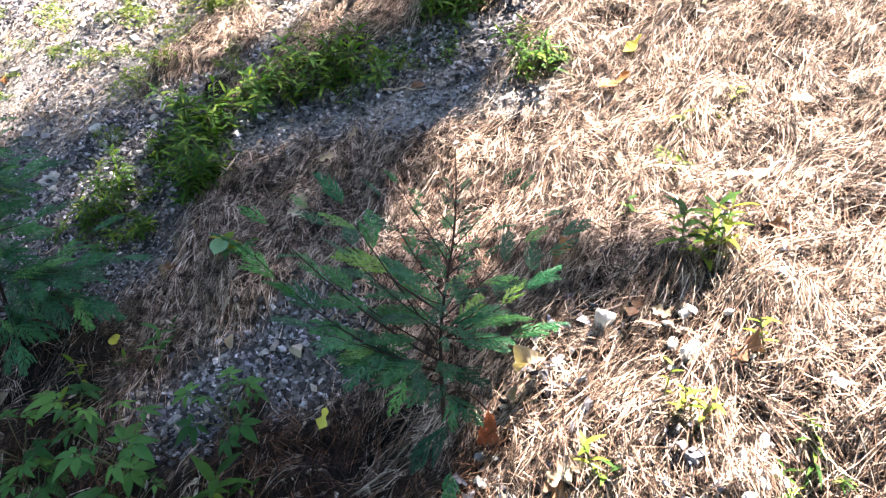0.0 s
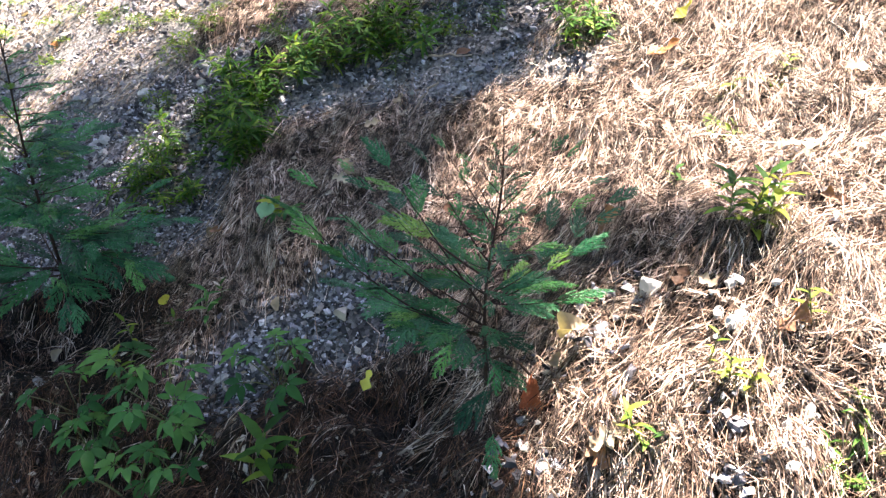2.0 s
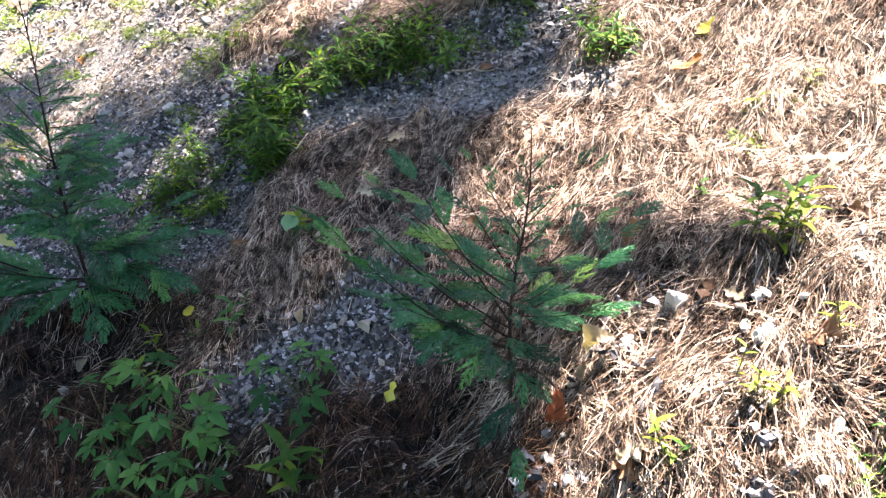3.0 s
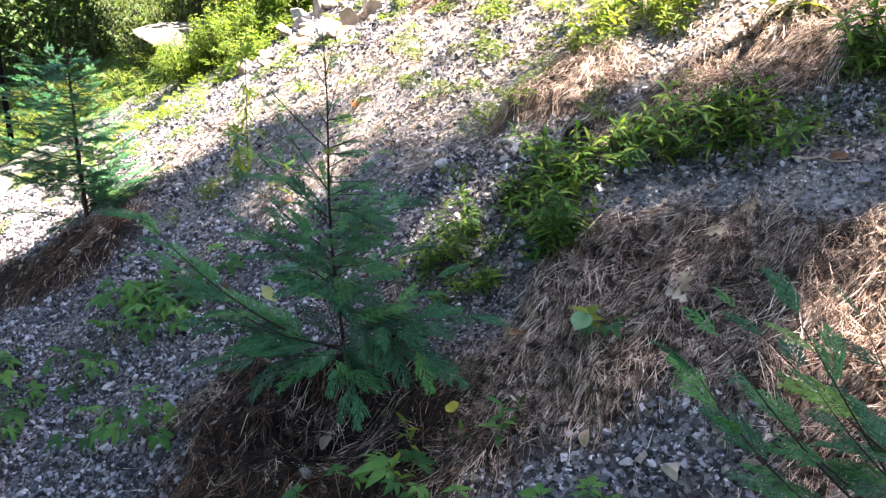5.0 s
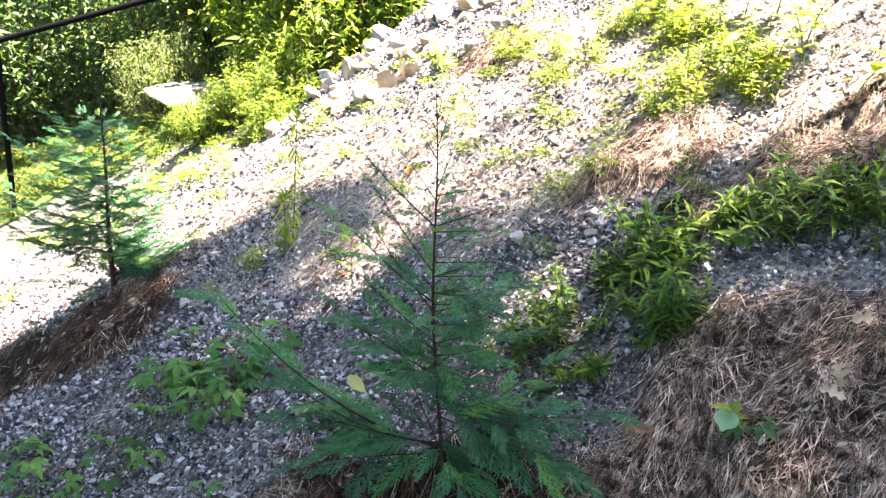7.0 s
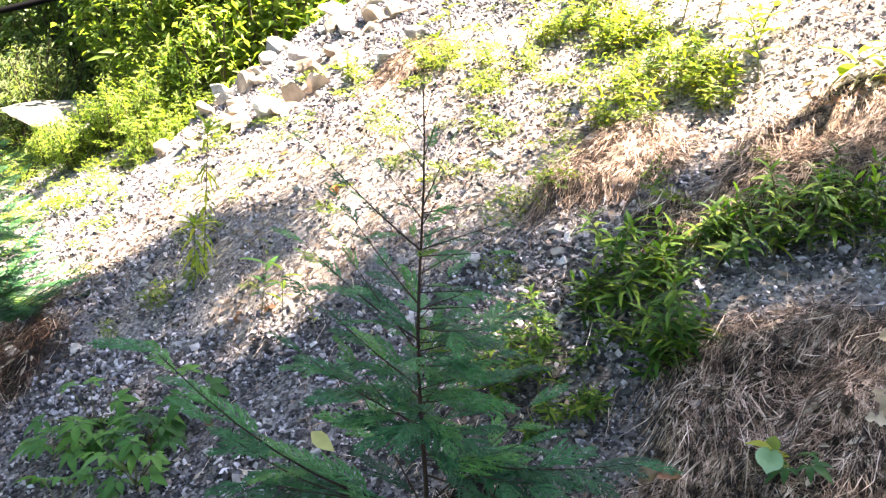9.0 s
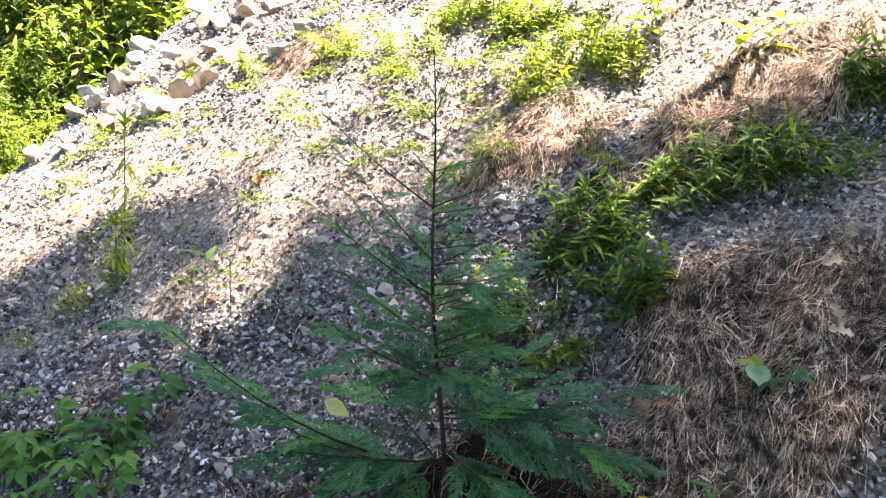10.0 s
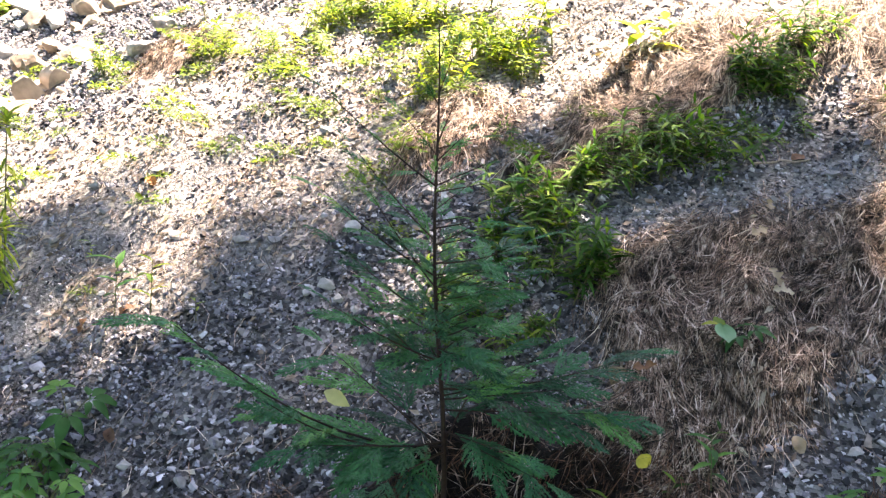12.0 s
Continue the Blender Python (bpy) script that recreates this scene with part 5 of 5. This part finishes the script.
for proto in weeds + lit_weeds + clumps + tufts + creepers:
    drop(proto)


# ---- fallen leaves and twigs ----
def oak_leaf_mesh(length, mat, lobes, seed, curl):
    """A lobed dry leaf along +x, curled up along its sides."""
    r = np.random.default_rng(seed)
    n = 26
    V, F = [], []
    for i in range(n + 1):
        s = i / n
        env = 0.34 * math.sin(math.pi * min(1, s * 0.93 + 0.05)) ** 0.8
        cut = 0.5 + 0.5 * math.cos(2 * math.pi * lobes * s + 0.6)
        w = length * env * (1 - 0.75 * cut * (lobes > 0)) + 0.001
        x = length * s
        for side in (-1, -0.5, 0, 0.5, 1):
            V.append((x, side * w, curl * abs(side) ** 1.6 * w * (1 + 0.5 * math.sin(5 * s + seed)) + 0.12 * length * math.sin(3.1 * s + seed) + r.normal(0, 0.0006)))
    for i in range(n):
        for j in range(4):
            a = 5 * i + j
            F.append((a, a + 5, a + 6, a + 1))
    return mesh_np("dry_leaf", V, F, mat, True)


def fallen(x, y, length, mat, lobes, seed, label, turn, tilt=(0, 0), lift=0.012, curl=0.5):
    ob = new("fallen_leaf", oak_leaf_mesh(length, mat, lobes, seed, curl))
    e = 0.03
    gx, gy = (gz(x + e, y) - gz(x - e, y)) / (2 * e), (gz(x, y + e) - gz(x, y - e)) / (2 * e)
    n = Vector((-gx, -gy, 1)).normalized()
    d = Vector((math.cos(radians(turn)), math.sin(radians(turn)), 0))
    ob.matrix_basis = Matrix.Translation((x, y, gz(x, y) + lift)) @ frame_of(d - n * d.dot(n), n) @ pose(0, 0, 0, *tilt, 0) @ Matrix.Translation((-length / 2, 0, 0))
    tagged(ob, label, "leaf", "fallen leaves")


TAN, BRN, YEL = "dry tan lobed leaf lying on pine straw", "curled brown dead leaf lying on the bank", "yellow fallen leaf lying on the bank"
for n, (x, y, l, mt, lb, lab, turn, curl) in enumerate([
    (0.88, 1.24, 0.085, M_ORANGE_LEAF, 1.5, "large orange-brown dead leaf lying on straw", 15, 0.7), (0.94, 1.35, 0.06, M_YELLOW_LEAF, 1.2, "large pale yellow fallen leaf lying on straw", 20, 0.15), (-0.15, 1.24, 0.055, M_TAN_LEAF, 0, "curled pale tan leaf lying on straw", 20, 1.4),
    (0.18, 1.24, 0.05, M_TAN_LEAF, 3, TAN, 100, 0.4), (0.17, 1.2, 0.05, M_TAN_LEAF, 3, TAN, -20, 0.4), (0.23, 1.36, 0.045, M_TAN_LEAF, 2, TAN, 10, 0.3), (0.29, 1.41, 0.04, M_TAN_LEAF, 1.5, TAN, 60, 0.3),
    (-0.22, 1.04, 0.034, M_YELLOW_LEAF, 0, YEL, 30, 0.3), (0.27, 0.71, 0.045, M_YELLOW_LEAF, 1.5, YEL, 60, 0.3), (0.71, 0.79, 0.075, M_BROWN_LEAF, 2, BRN, 10, 0.6), (0.63, 0.585, 0.06, M_TAN_LEAF, 0, TAN, -5, 1.6),
    (0.6, 0.56, 0.035, M_TAN_LEAF, 0, TAN, 70, 0.6), (0.66, 0.4, 0.07, M_TAN_LEAF, 3, TAN, 20, 0.6), (0.645, 0.385, 0.055, M_BROWN_LEAF, 3, BRN, 120, 0.6), (0.92, 0.46, 0.065, M_BROWN_LEAF, 2, BRN, 20, -1.0), (0.37, 0.97, 0.045, M_BROWN_LEAF, 2, BRN, 0, 0.8),
    (1.06, 0.83, 0.05, M_TAN_LEAF, 3, TAN, 60, 0.5), (1.03, 0.84, 0.045, M_TAN_LEAF, 2, TAN, 10, 0.5), (1.19, 0.99, 0.05, M_TAN_LEAF, 2, TAN, -10, 0.5), (-0.13, 1.2, 0.05, M_BROWN_LEAF, 2, BRN, -30, 0.8),
    (0.69, 1.0, 0.03, M_TAN_LEAF, 0, TAN, 40, 0.4), (-1.08, 1.63, 0.035, M_BROWN_LEAF, 0, BRN, 80, 0.7), (-0.51, 1.08, 0.04, M_TAN_LEAF, 0, TAN, 70, 0.6), (-1.05, 1.97, 0.045, M_BROWN_LEAF, 2, BRN, 20, 0.6), (-1.64, 1.42, 0.05, M_BROWN_LEAF, 2, BRN, 60, 0.6),
    (0.28, 2.03, 0.045, M_BROWN_LEAF, 2, BRN, 20, 0.4), (0.33, 2.0, 0.045, M_BROWN_LEAF, 2, BRN, 80, 0.4), (0.24, 2.07, 0.04, M_BROWN_LEAF, 2, BRN, 140, 0.4), (0.05, 0.98, 0.035, M_TAN_LEAF, 0, TAN, 70, 0.5), (0.42, 1.0, 0.035, M_BROWN_LEAF, 0, BRN, 120, 0.7),
    (0.45, 1.52, 0.04, M_BROWN_LEAF, 0, BRN, 10, 0.5), (0.8, 0.62, 0.045, M_BROWN_LEAF, 2, BRN, 50, 0.8), (0.83, 0.58, 0.04, M_TAN_LEAF, 2, TAN, 130, 0.6), (1.05, 0.68, 0.05, M_BROWN_LEAF, 2, BRN, 150, 0.8), (-1.15, 2.0, 0.045, M_BROWN_LEAF, 2, BRN, 40, 0.5), (-0.99, 2.4, 0.045, M_ORANGE_LEAF, 0, BRN, 100, 0.6),
]):
    fallen(x, y, l * 0.9, mt, lb, 700 + n, lab, turn, (0, -8), 0.014 + 0.028 * float(zone(x, y, STRAW, 11)), curl * 0.75)


def twig(points, radius, seed, label="dry grey twig lying on the bank"):
    r = np.random.default_rng(seed)
    (x0, y0), (x1, y1) = points
    s = np.linspace(0, 1, 9)
    x, y = x0 + (x1 - x0) * s + r.normal(0, 0.003, 9), y0 + (y1 - y0) * s + r.normal(0, 0.003, 9)
    z = ground_z(x, y) + 0.012
    z = np.maximum(z, np.convolve(np.pad(z, 1, "edge"), [1 / 3] * 3, "valid"))
    ob = new("twig", mesh_np("twig", *tube(np.c_[x, y, z], radius * np.linspace(1, 0.6, 9), 6), M_TWIG, True))
    tagged(ob, label, "twig", "twigs on the bank")


for n, (p, q, rad) in enumerate([((0.31, 1.37), (0.39, 1.46), 0.004), ((1.04, 0.91), (0.97, 0.69), 0.0035), ((0.34, 0.55), (0.46, 0.64), 0.003), ((0.72, 0.4), (0.86, 0.3), 0.004), ((0.7, 0.39), (0.8, 0.27), 0.003),
                                 ((-0.02, 1.18), (-0.12, 1.13), 0.0025), ((-0.05, 0.84), (0.02, 0.78), 0.003), ((-1.2, 2.1), (-1.12, 2.2), 0.003), ((0.36, 1.56), (0.47, 1.5), 0.003), ((0.32, 2.06), (0.42, 2.2), 0.004)]):
    twig((p, q), rad, 800 + n)


# ---- low ground: fence, undergrowth, woods ----
def chain_link_fence():
    a, b = np.array([-4.72, 4.6]), np.array([-3.82, 5.2])
    length = float(np.linalg.norm(b - a))
    d = (b - a) / length
    base, rise = 0.05, 0.32
    ob = thing("chain_link_fence", (a[0] - 1.6 * d[0], a[1] - 1.6 * d[1], base), "black chain-link fence with a top rail in undergrowth", "fence", turn=math.degrees(math.atan2(d[1], d[0])))
    length += 2.2
    h = 1.18

    def at(x, z):
        return np.array([x, 0, z + rise * (x - 1.6)])

    for x in (0.0, 1.6, length):
        part("post", mesh_np("post", *tube([at(x, z) for z in (-0.3, 0.4, 0.9, h)], [0.02] * 4, 10), M_FENCE, True), ob)
    part("top_rail", mesh_np("top_rail", *tube([at(x, h) for x in np.linspace(0, length, 6)], [0.021] * 6, 10), M_FENCE, True), ob)
    wires = []
    for k in range(int((length - h) / 0.065)):
        x = k * 0.065
        wires.append(tube([at(x, 0.03), at(x + h / 2, h / 2), at(x + h, h)], [0.0016] * 3, 3))
        wires.append(tube([at(x, h), at(x + h / 2, h / 2), at(x + h, 0.03)], [0.0016] * 3, 3))
    part("wire_mesh", mesh_np("wire_mesh", *join_np(wires), M_FENCE), ob)


chain_link_fence()


def bush_meshes(seed, reach, height, leaves, leaf_len, width, mat):
    r = np.random.default_rng(seed)
    shoots = []
    for _ in range(26):
        a, d = r.uniform(0, 6.28), reach * math.sqrt(r.random())
        shoots.append((d * math.cos(a), d * math.sin(a), height * r.uniform(0.45, 1.05) * (1 - 0.45 * (d / reach) ** 2), r.uniform(0.12, 0.3) * reach))
    stems = [tube(bent((sx * 0.35, sy * 0.35, -0.05), (sx, sy, sz), -0.05, 5), np.linspace(0.012, 0.004, 5), 5) for sx, sy, sz, _ in shoots]
    pieces = []
    for k in range(leaves):
        sx, sy, sz, sr = shoots[r.integers(len(shoots))]
        u = r.random() ** 0.7
        p = np.array([sx * (0.35 + 0.65 * u), sy * (0.35 + 0.65 * u), sz * u]) + r.normal(0, sr * 0.6, 3) * (1, 1, 0.7)
        p[2] = max(p[2], 0.03)
        b = r.uniform(0, 6.28)
        s = r.uniform(0.55, 1.2)
        m = Matrix.Translation(p) @ frame_of((math.cos(b), math.sin(b), r.uniform(-0.7, 0.5)), (r.normal(0, 0.5), r.normal(0, 0.5), 1))
        pieces.append(moved(leaf_np(leaf_len * s, leaf_len * s * width, 0.25, 0.3, 2), m))
    return mesh_np("foliage", *join_np(pieces), mat, True), mesh_np("woody_base", *join_np(stems), M_BARK_DARK, True)


B_BROAD = [bush_meshes(900 + k, 0.55, 0.95, 2200, 0.075, 0.48, M_BUSH) for k in range(2)]
B_NARROW = [bush_meshes(910 + k, 0.5, 1.0, 2600, 0.095, 0.24, M_BUSH) for k in range(2)]
B_DARK = [bush_meshes(920 + k, 0.9, 2.3, 2100, 0.11, 0.45, M_BUSH_DARK) for k in range(2)]
B_GREY = [bush_meshes(930, 0.4, 0.8, 2600, 0.06, 0.16, M_BUSH_GREY)]
B_GRASS = [bush_meshes(940 + k, 0.45, 0.28, 480, 0.16, 0.08, M_BUSH) for k in range(2)]


def bush(kind, x, y, scale, turn, label, name="bush", sink=0.0):
    ob = thing(name, (x, y, gz(x, y) - sink), label, "bush", "undergrowth below the bank", turn=turn)
    ob.scale = (scale,) * 3
    part("foliage", kind[0], ob)
    part("woody_base", kind[1], ob)


U1, U2, U3, U4, U5 = "sunlit bush of broad green leaves below the bank", "tall weedy bush of narrow yellow-green leaves", "dark broad-leaved bush in the wood's shade", "feathery grey-green bush beside the fence", "clump of long sunlit grass on low ground"
r = np.random.default_rng(77)
for x, y, s in [(-2.55, 5.1, 0.8), (-2.5, 5.6, 1.3), (-2.9, 5.7, 1.2), (-1.6, 5.5, 1.5), (-2.9, 6.2, 1.6), (-1.1, 5.7, 1.6), (-2.1, 5.5, 1.6), (-0.4, 6.0, 1.5), (-2.4, 6.3, 2.0), (-1.4, 6.2, 2.0), (-3.5, 6.1, 1.0)]:
    bush(B_BROAD[r.integers(2)], x, y, s, r.uniform(0, 360), U1)
for x, y, s in [(-2.5, 4.85, 0.6), (-2.65, 5.25, 0.9), (-2.3, 5.2, 1.2), (-1.5, 5.3, 1.4), (-3.0, 5.5, 0.9), (-1.85, 5.2, 1.6), (-2.25, 4.8, 0.9), (-0.9, 5.6, 1.5), (-0.6, 5.7, 1.2), (-2.4, 4.5, 0.5), (-2.25, 4.2, 0.4), (-2.6, 4.55, 0.36), (-2.85, 4.7, 0.34), (-3.1, 4.75, 0.3), (-3.35, 4.7, 0.28), (-2.7, 4.95, 0.5), (-3.05, 5.2, 0.45), (-2.2, 3.95, 0.3), (-2.75, 4.4, 0.4), (-2.95, 4.35, 0.4), (-2.5, 4.3, 0.4), (-2.4, 4.1, 0.3)]:
    bush(B_NARROW[r.integers(2)], x, y, s, r.uniform(0, 360), U2)
for x, y, s in [(-4.3, 5.75, 0.95), (-4.1, 5.8, 0.9), (-4.45, 5.9, 0.85), (-4.0, 5.95, 0.75)]:
    bush(B_GREY[0], x, y, s, r.uniform(0, 360), U4)
for x, y, s in [(-5.4, 6.3, 0.6), (-5.0, 6.6, 0.7), (-6.0, 6.3, 0.7), (-4.6, 6.5, 0.65), (-4.1, 6.6, 0.75), (-6.6, 5.6, 0.8), (-3.6, 6.9, 0.9), (-2.6, 6.9, 1.2), (-1.6, 7.1, 1.2), (-0.6, 7.3, 1.1), (-5.6, 7.2, 1.0), (-6.5, 7.0, 1.3), (-5.2, 7.8, 1.4), (-4.0, 8.6, 1.5), (-2.8, 9.0, 1.5), (-1.5, 9.2, 1.5), (-0.2, 8.9, 1.4), (-7.5, 6.0, 1.3), (-8.2, 8.0, 1.6), (-6.4, 9.5, 1.6), (0.9, 8.6, 1.3)]:
    bush(B_DARK[r.integers(2)], x, y, s, r.uniform(0, 360), U3)
for k in range(46):
    x, y = r.uniform(-5.8, -3.3), r.uniform(4.5, 6.1)
    bush(B_GRASS[k % 2], x, y, r.uniform(0.3, 0.55), r.uniform(0, 360), U5, "grass_clump")


def tree(x, y, height, radius, clumps, label, seed, lean=(0, 0), leaf=0.13, kind=M_BUSH, cells=2):
    """A tapered trunk, limbs to each clump of leaves, and the crown of many leaves."""
    r = np.random.default_rng(seed)
    z = gz(x, y)
    ob = thing("tree", (x, y, z), label, "tree", "trees round the bank")
    pts = bent((0, 0, -0.3), (lean[0], lean[1], height), 0, 9)
    part("trunk", mesh_np("trunk", *tube(pts, radius * np.linspace(1, 0.35, 9), 12), M_BARK_DARK, True), ob)
    pieces = []
    for cx, cy, cz, cr, count in clumps:
        c = np.array([cx - x, cy - y, cz - z])
        u = min(0.95, max(0.4, (c[2] - 0.25 * np.hypot(c[0], c[1])) / height))
        p0 = pts[0] + (pts[-1] - pts[0]) * u
        if 0.235 < cr < 0.2385 or 0.57 < cr < 0.6 or cr > 0.85:
            part("limb", mesh_np("limb", *tube(bent(p0, c, 0.1, 6), np.linspace(0.04, 0.008, 6), 6), M_BARK_DARK, True), ob)
        for _ in range(count):
            v = r.normal(size=3)
            v = v / np.linalg.norm(v) * cr * r.random() ** 0.45
            b = r.uniform(0, 6.28)
            m = Matrix.Translation(c + v) @ frame_of((math.cos(b), math.sin(b), r.uniform(-0.6, 0.3)), (r.normal(0, 0.5), r.normal(0, 0.5), 1))
            pieces.append(moved(leaf_np(leaf * r.uniform(0.7, 1.2), leaf * 0.6, 0.2, 0.25, cells), m))
    part("crown", mesh_np("crown", *join_np(pieces), kind, True), ob)


# the broad tree uphill, out of view, that shades the bank: SHADE is the outline of its shade on the slope, from which
# the crown is built
SHADE = [(-2.8, 2.2), (-2.2, 2.35), (-1.75, 2.5), (-1.5, 2.9), (-1.22, 2.58), (-0.95, 2.22), (-0.74, 2.08), (-0.55, 1.98), (-0.42, 1.88), (-0.3, 1.9), (-0.22, 1.98), (-0.05, 2.12), (0.1, 2.1), (0.4, 1.98), (0.62, 1.82), (0.76, 1.5), (0.63, 1.34), (0.47, 1.25), (0.41, 1.13), (0.41, 1.0), (0.5, 0.85), (0.53, 0.6), (0.5, 0.3), (0.55, -0.1), (0.3, -0.5), (0.2, -1.0), (-0.6, -0.8), (-1.3, -1.1), (-2.2, -0.7), (-2.9, -0.4), (-3.2, 0.6), (-3.0, 1.5)]
LIT = [(-0.2, 1.54, 0.035), (-0.31, 0.88, 0.025), (-1.02, 1.98, 0.08), (-1.17, 2.06, 0.05), (-0.85, 2.12, 0.05), (-1.3, 2.2, 0.04), (-0.1, 1.7, 0.05), (0.22, 1.67, 0.03), (0.05, 1.8, 0.05), (-0.25, 1.63, 0.05), (0.12, 1.66, 0.05), (0.33, 1.63, 0.03), (-0.05, 1.55, 0.04), (-0.02, 0.74, 0.03), (0.0, 1.7, 0.04)]  # gaps in the crown


def inside(x, y, outline):
    hit = False
    for (xa, ya), (xb, yb) in zip(outline, outline[1:] + outline[:1]):
        if (ya > y) != (yb > y) and x < xa + (y - ya) / (yb - ya) * (xb - xa):
            hit = not hit
    return hit


def thickness(x, y):
    """Leaves for a clump a metre across: set by place to steer how much sun passes."""
    if y > 1.46 or x < -1.3:
        return 600
    if y > 1.25:
        return 950
    if x > -0.1 and y > 0.8:
        return 650 if y > 1.08 else 420
    return 2300 if -1.0 < x < -0.4 and y > 0.8 else 1050


def crown_clumps(count):
    r = np.random.default_rng(21)
    # four clumps added only to darken a pocket beside the front tree
    out = [(*(Vector((x, y, gz(x, y))) + SUN * 14), c, 38) for x, y, c in ((0.62, 0.82, 0.08), (0.6, 0.74, 0.06), (0.74, 0.71, 0.055), (0.85, 0.66, 0.05))]
    for _ in range(34):  # thin outer twigs that dapple the upper bank
        x, y = r.uniform(-1.4, -0.3), r.uniform(1.8, 2.5)
        if y > 1.75 + 0.35 * abs(x + 0.3) and math.hypot(x + 1.0, y - 2.08) > 0.1:
            out.append((*(Vector((x, y, gz(x, y))) + SUN * r.uniform(12, 17)), r.uniform(0.1, 0.17), 9))
    laid = []

    def lay(x, y, c):
        """A clump whose shade falls wholly inside the outline and beside the gaps."""
        rim = [(x + c * (0.7 * 1.75 * math.cos(a) - 0.7 * math.sin(a)), y + c * (0.7 * 1.75 * math.cos(a) + 0.7 * math.sin(a))) for a in np.arange(0, 6.28, 0.52)]
        if not all(inside(px, py, SHADE) for px, py in rim):
            return
        if any(math.hypot(px - gx, py - gy) < gr for px, py in rim + [(x, y)] for gx, gy, gr in LIT):
            return
        p = Vector((x, y, gz(x, y))) + SUN * r.uniform(12.5, 16.5)
        out.append((p[0], p[1], p[2], c, int(thickness(x, y) * c * c) + 16))
        laid.append((x, y, c))

    while len(laid) < count:
        lay(r.uniform(-3.2, 0.8), r.uniform(-1.0, 2.8), r.uniform(0.08, 0.24))
    for x in np.arange(-2.2, 0.8, 0.075):  # fill thin places
        for y in np.arange(0.0, 2.5, 0.075):
            cover = sum(1 for cx, cy, c in laid if math.hypot(x - cx, y - cy) < c)
            if cover < (1 if y > 1.46 and x > -0.7 else 4 if -1.0 < x < -0.4 and 0.8 < y < 1.25 else 2):
                lay(x, y, 0.1)
                lay(x + r.uniform(-0.03, 0.03), y + r.uniform(-0.03, 0.03), 0.055)
    return out


def downhill_clumps(count):
    r = np.random.default_rng(22)
    out = []
    for _ in range(count):
        x, y, c = r.uniform(-5.0, 1.2), r.uniform(-4.5, -0.9), r.uniform(0.35, 0.6)
        if r.random() < 0.25:
            x, y = r.uniform(-5.2, -4.0), r.uniform(-1.0, 1.0)
        p = Vector((x, y, gz(x, y))) + SUN * r.uniform(9.0, 11.5)
        out.append((p[0], p[1], p[2], c, int(420 * c * c) + 40))
    return out


tree(8.0, 6.2, 13.5, 0.28, crown_clumps(560), "broad leafy tree uphill that shades the bank", 1000, (-0.5, -0.1), 0.085, M_CROWN)
# unseen tree added to darken the ground downhill and cut its bounced light
tree(3.2, -3.4, 9.0, 0.2, downhill_clumps(100), "added unseen leafy tree downhill that blocks sun and sky", 1001, (-0.3, 0.3), 0.12, M_CROWN)
# unseen trees added overhead to reduce sky fill on the shaded bank
for n, (x, y, h, cx, cy) in enumerate([(-5.4, -1.2, 10, -3.2, -0.6), (-6.2, 3.2, 10, -3.6, 2.9), (-3.4, -3.6, 10, -1.2, -2.6), (-1.4, -4.4, 11, -0.6, 0.2)]):
    rr = np.random.default_rng(1500 + n)
    cl = [(cx + rr.uniform(-2.2, 2.2), cy + rr.uniform(-2.0, 2.0), gz(x, y) + h * rr.uniform(0.75, 1.1), rr.uniform(0.5, 0.95), 150) for _ in range(28)]
    cl = [c for c in cl if c[0] + c[3] < 0.2 or c[1] + c[3] < 1.2]
    tree(x, y, h, 0.17, cl, "added unseen leafy tree whose crown blocks the sky overhead", 1520 + n, ((cx - x) * 0.3, (cy - y) * 0.3), 0.2, M_CROWN)
for n, (x, y, h) in enumerate([(-3.3, 10.5, 8), (-6.0, 11.5, 9), (-0.6, 11.0, 8), (-9.0, 9.0, 9), (2.2, 11.5, 9)]):
    rr = np.random.default_rng(1100 + n)
    cl = [(x + rr.normal(0, 1.3), y + rr.normal(0, 1.3), gz(x, y) + h * rr.uniform(0.35, 1.0), rr.uniform(0.7, 1.1), 170) for _ in range(13)]
    tree(x, y, h, 0.16, cl, "dark leafy tree at the wood's edge", 1200 + n)
# unseen trees added behind and beside the camera to block the sky
for n, (x, y, h) in enumerate([(-5.5, -4.5, 10), (-2.2, -6.2, 11), (1.5, -6.6, 11), (4.8, -5.2, 10), (-7.8, -1.2, 10), (7.5, -2.4, 10), (-8.5, 3.0, 10), (-0.5, -8.5, 12), (-4.2, -8, 12), (4, -8.5, 12)]):
    rr = np.random.default_rng(1300 + n)
    cl = [(x + rr.normal(0, 1.4), y + rr.normal(0, 1.4), gz(x, y) + h * rr.uniform(0.12, 1.0), rr.uniform(0.9, 1.4), 90) for _ in range(17)]
    tree(x, y, h, 0.18, cl, "added unseen leafy tree that blocks the sky behind the camera", 1400 + n, leaf=0.24, kind=M_CROWN)
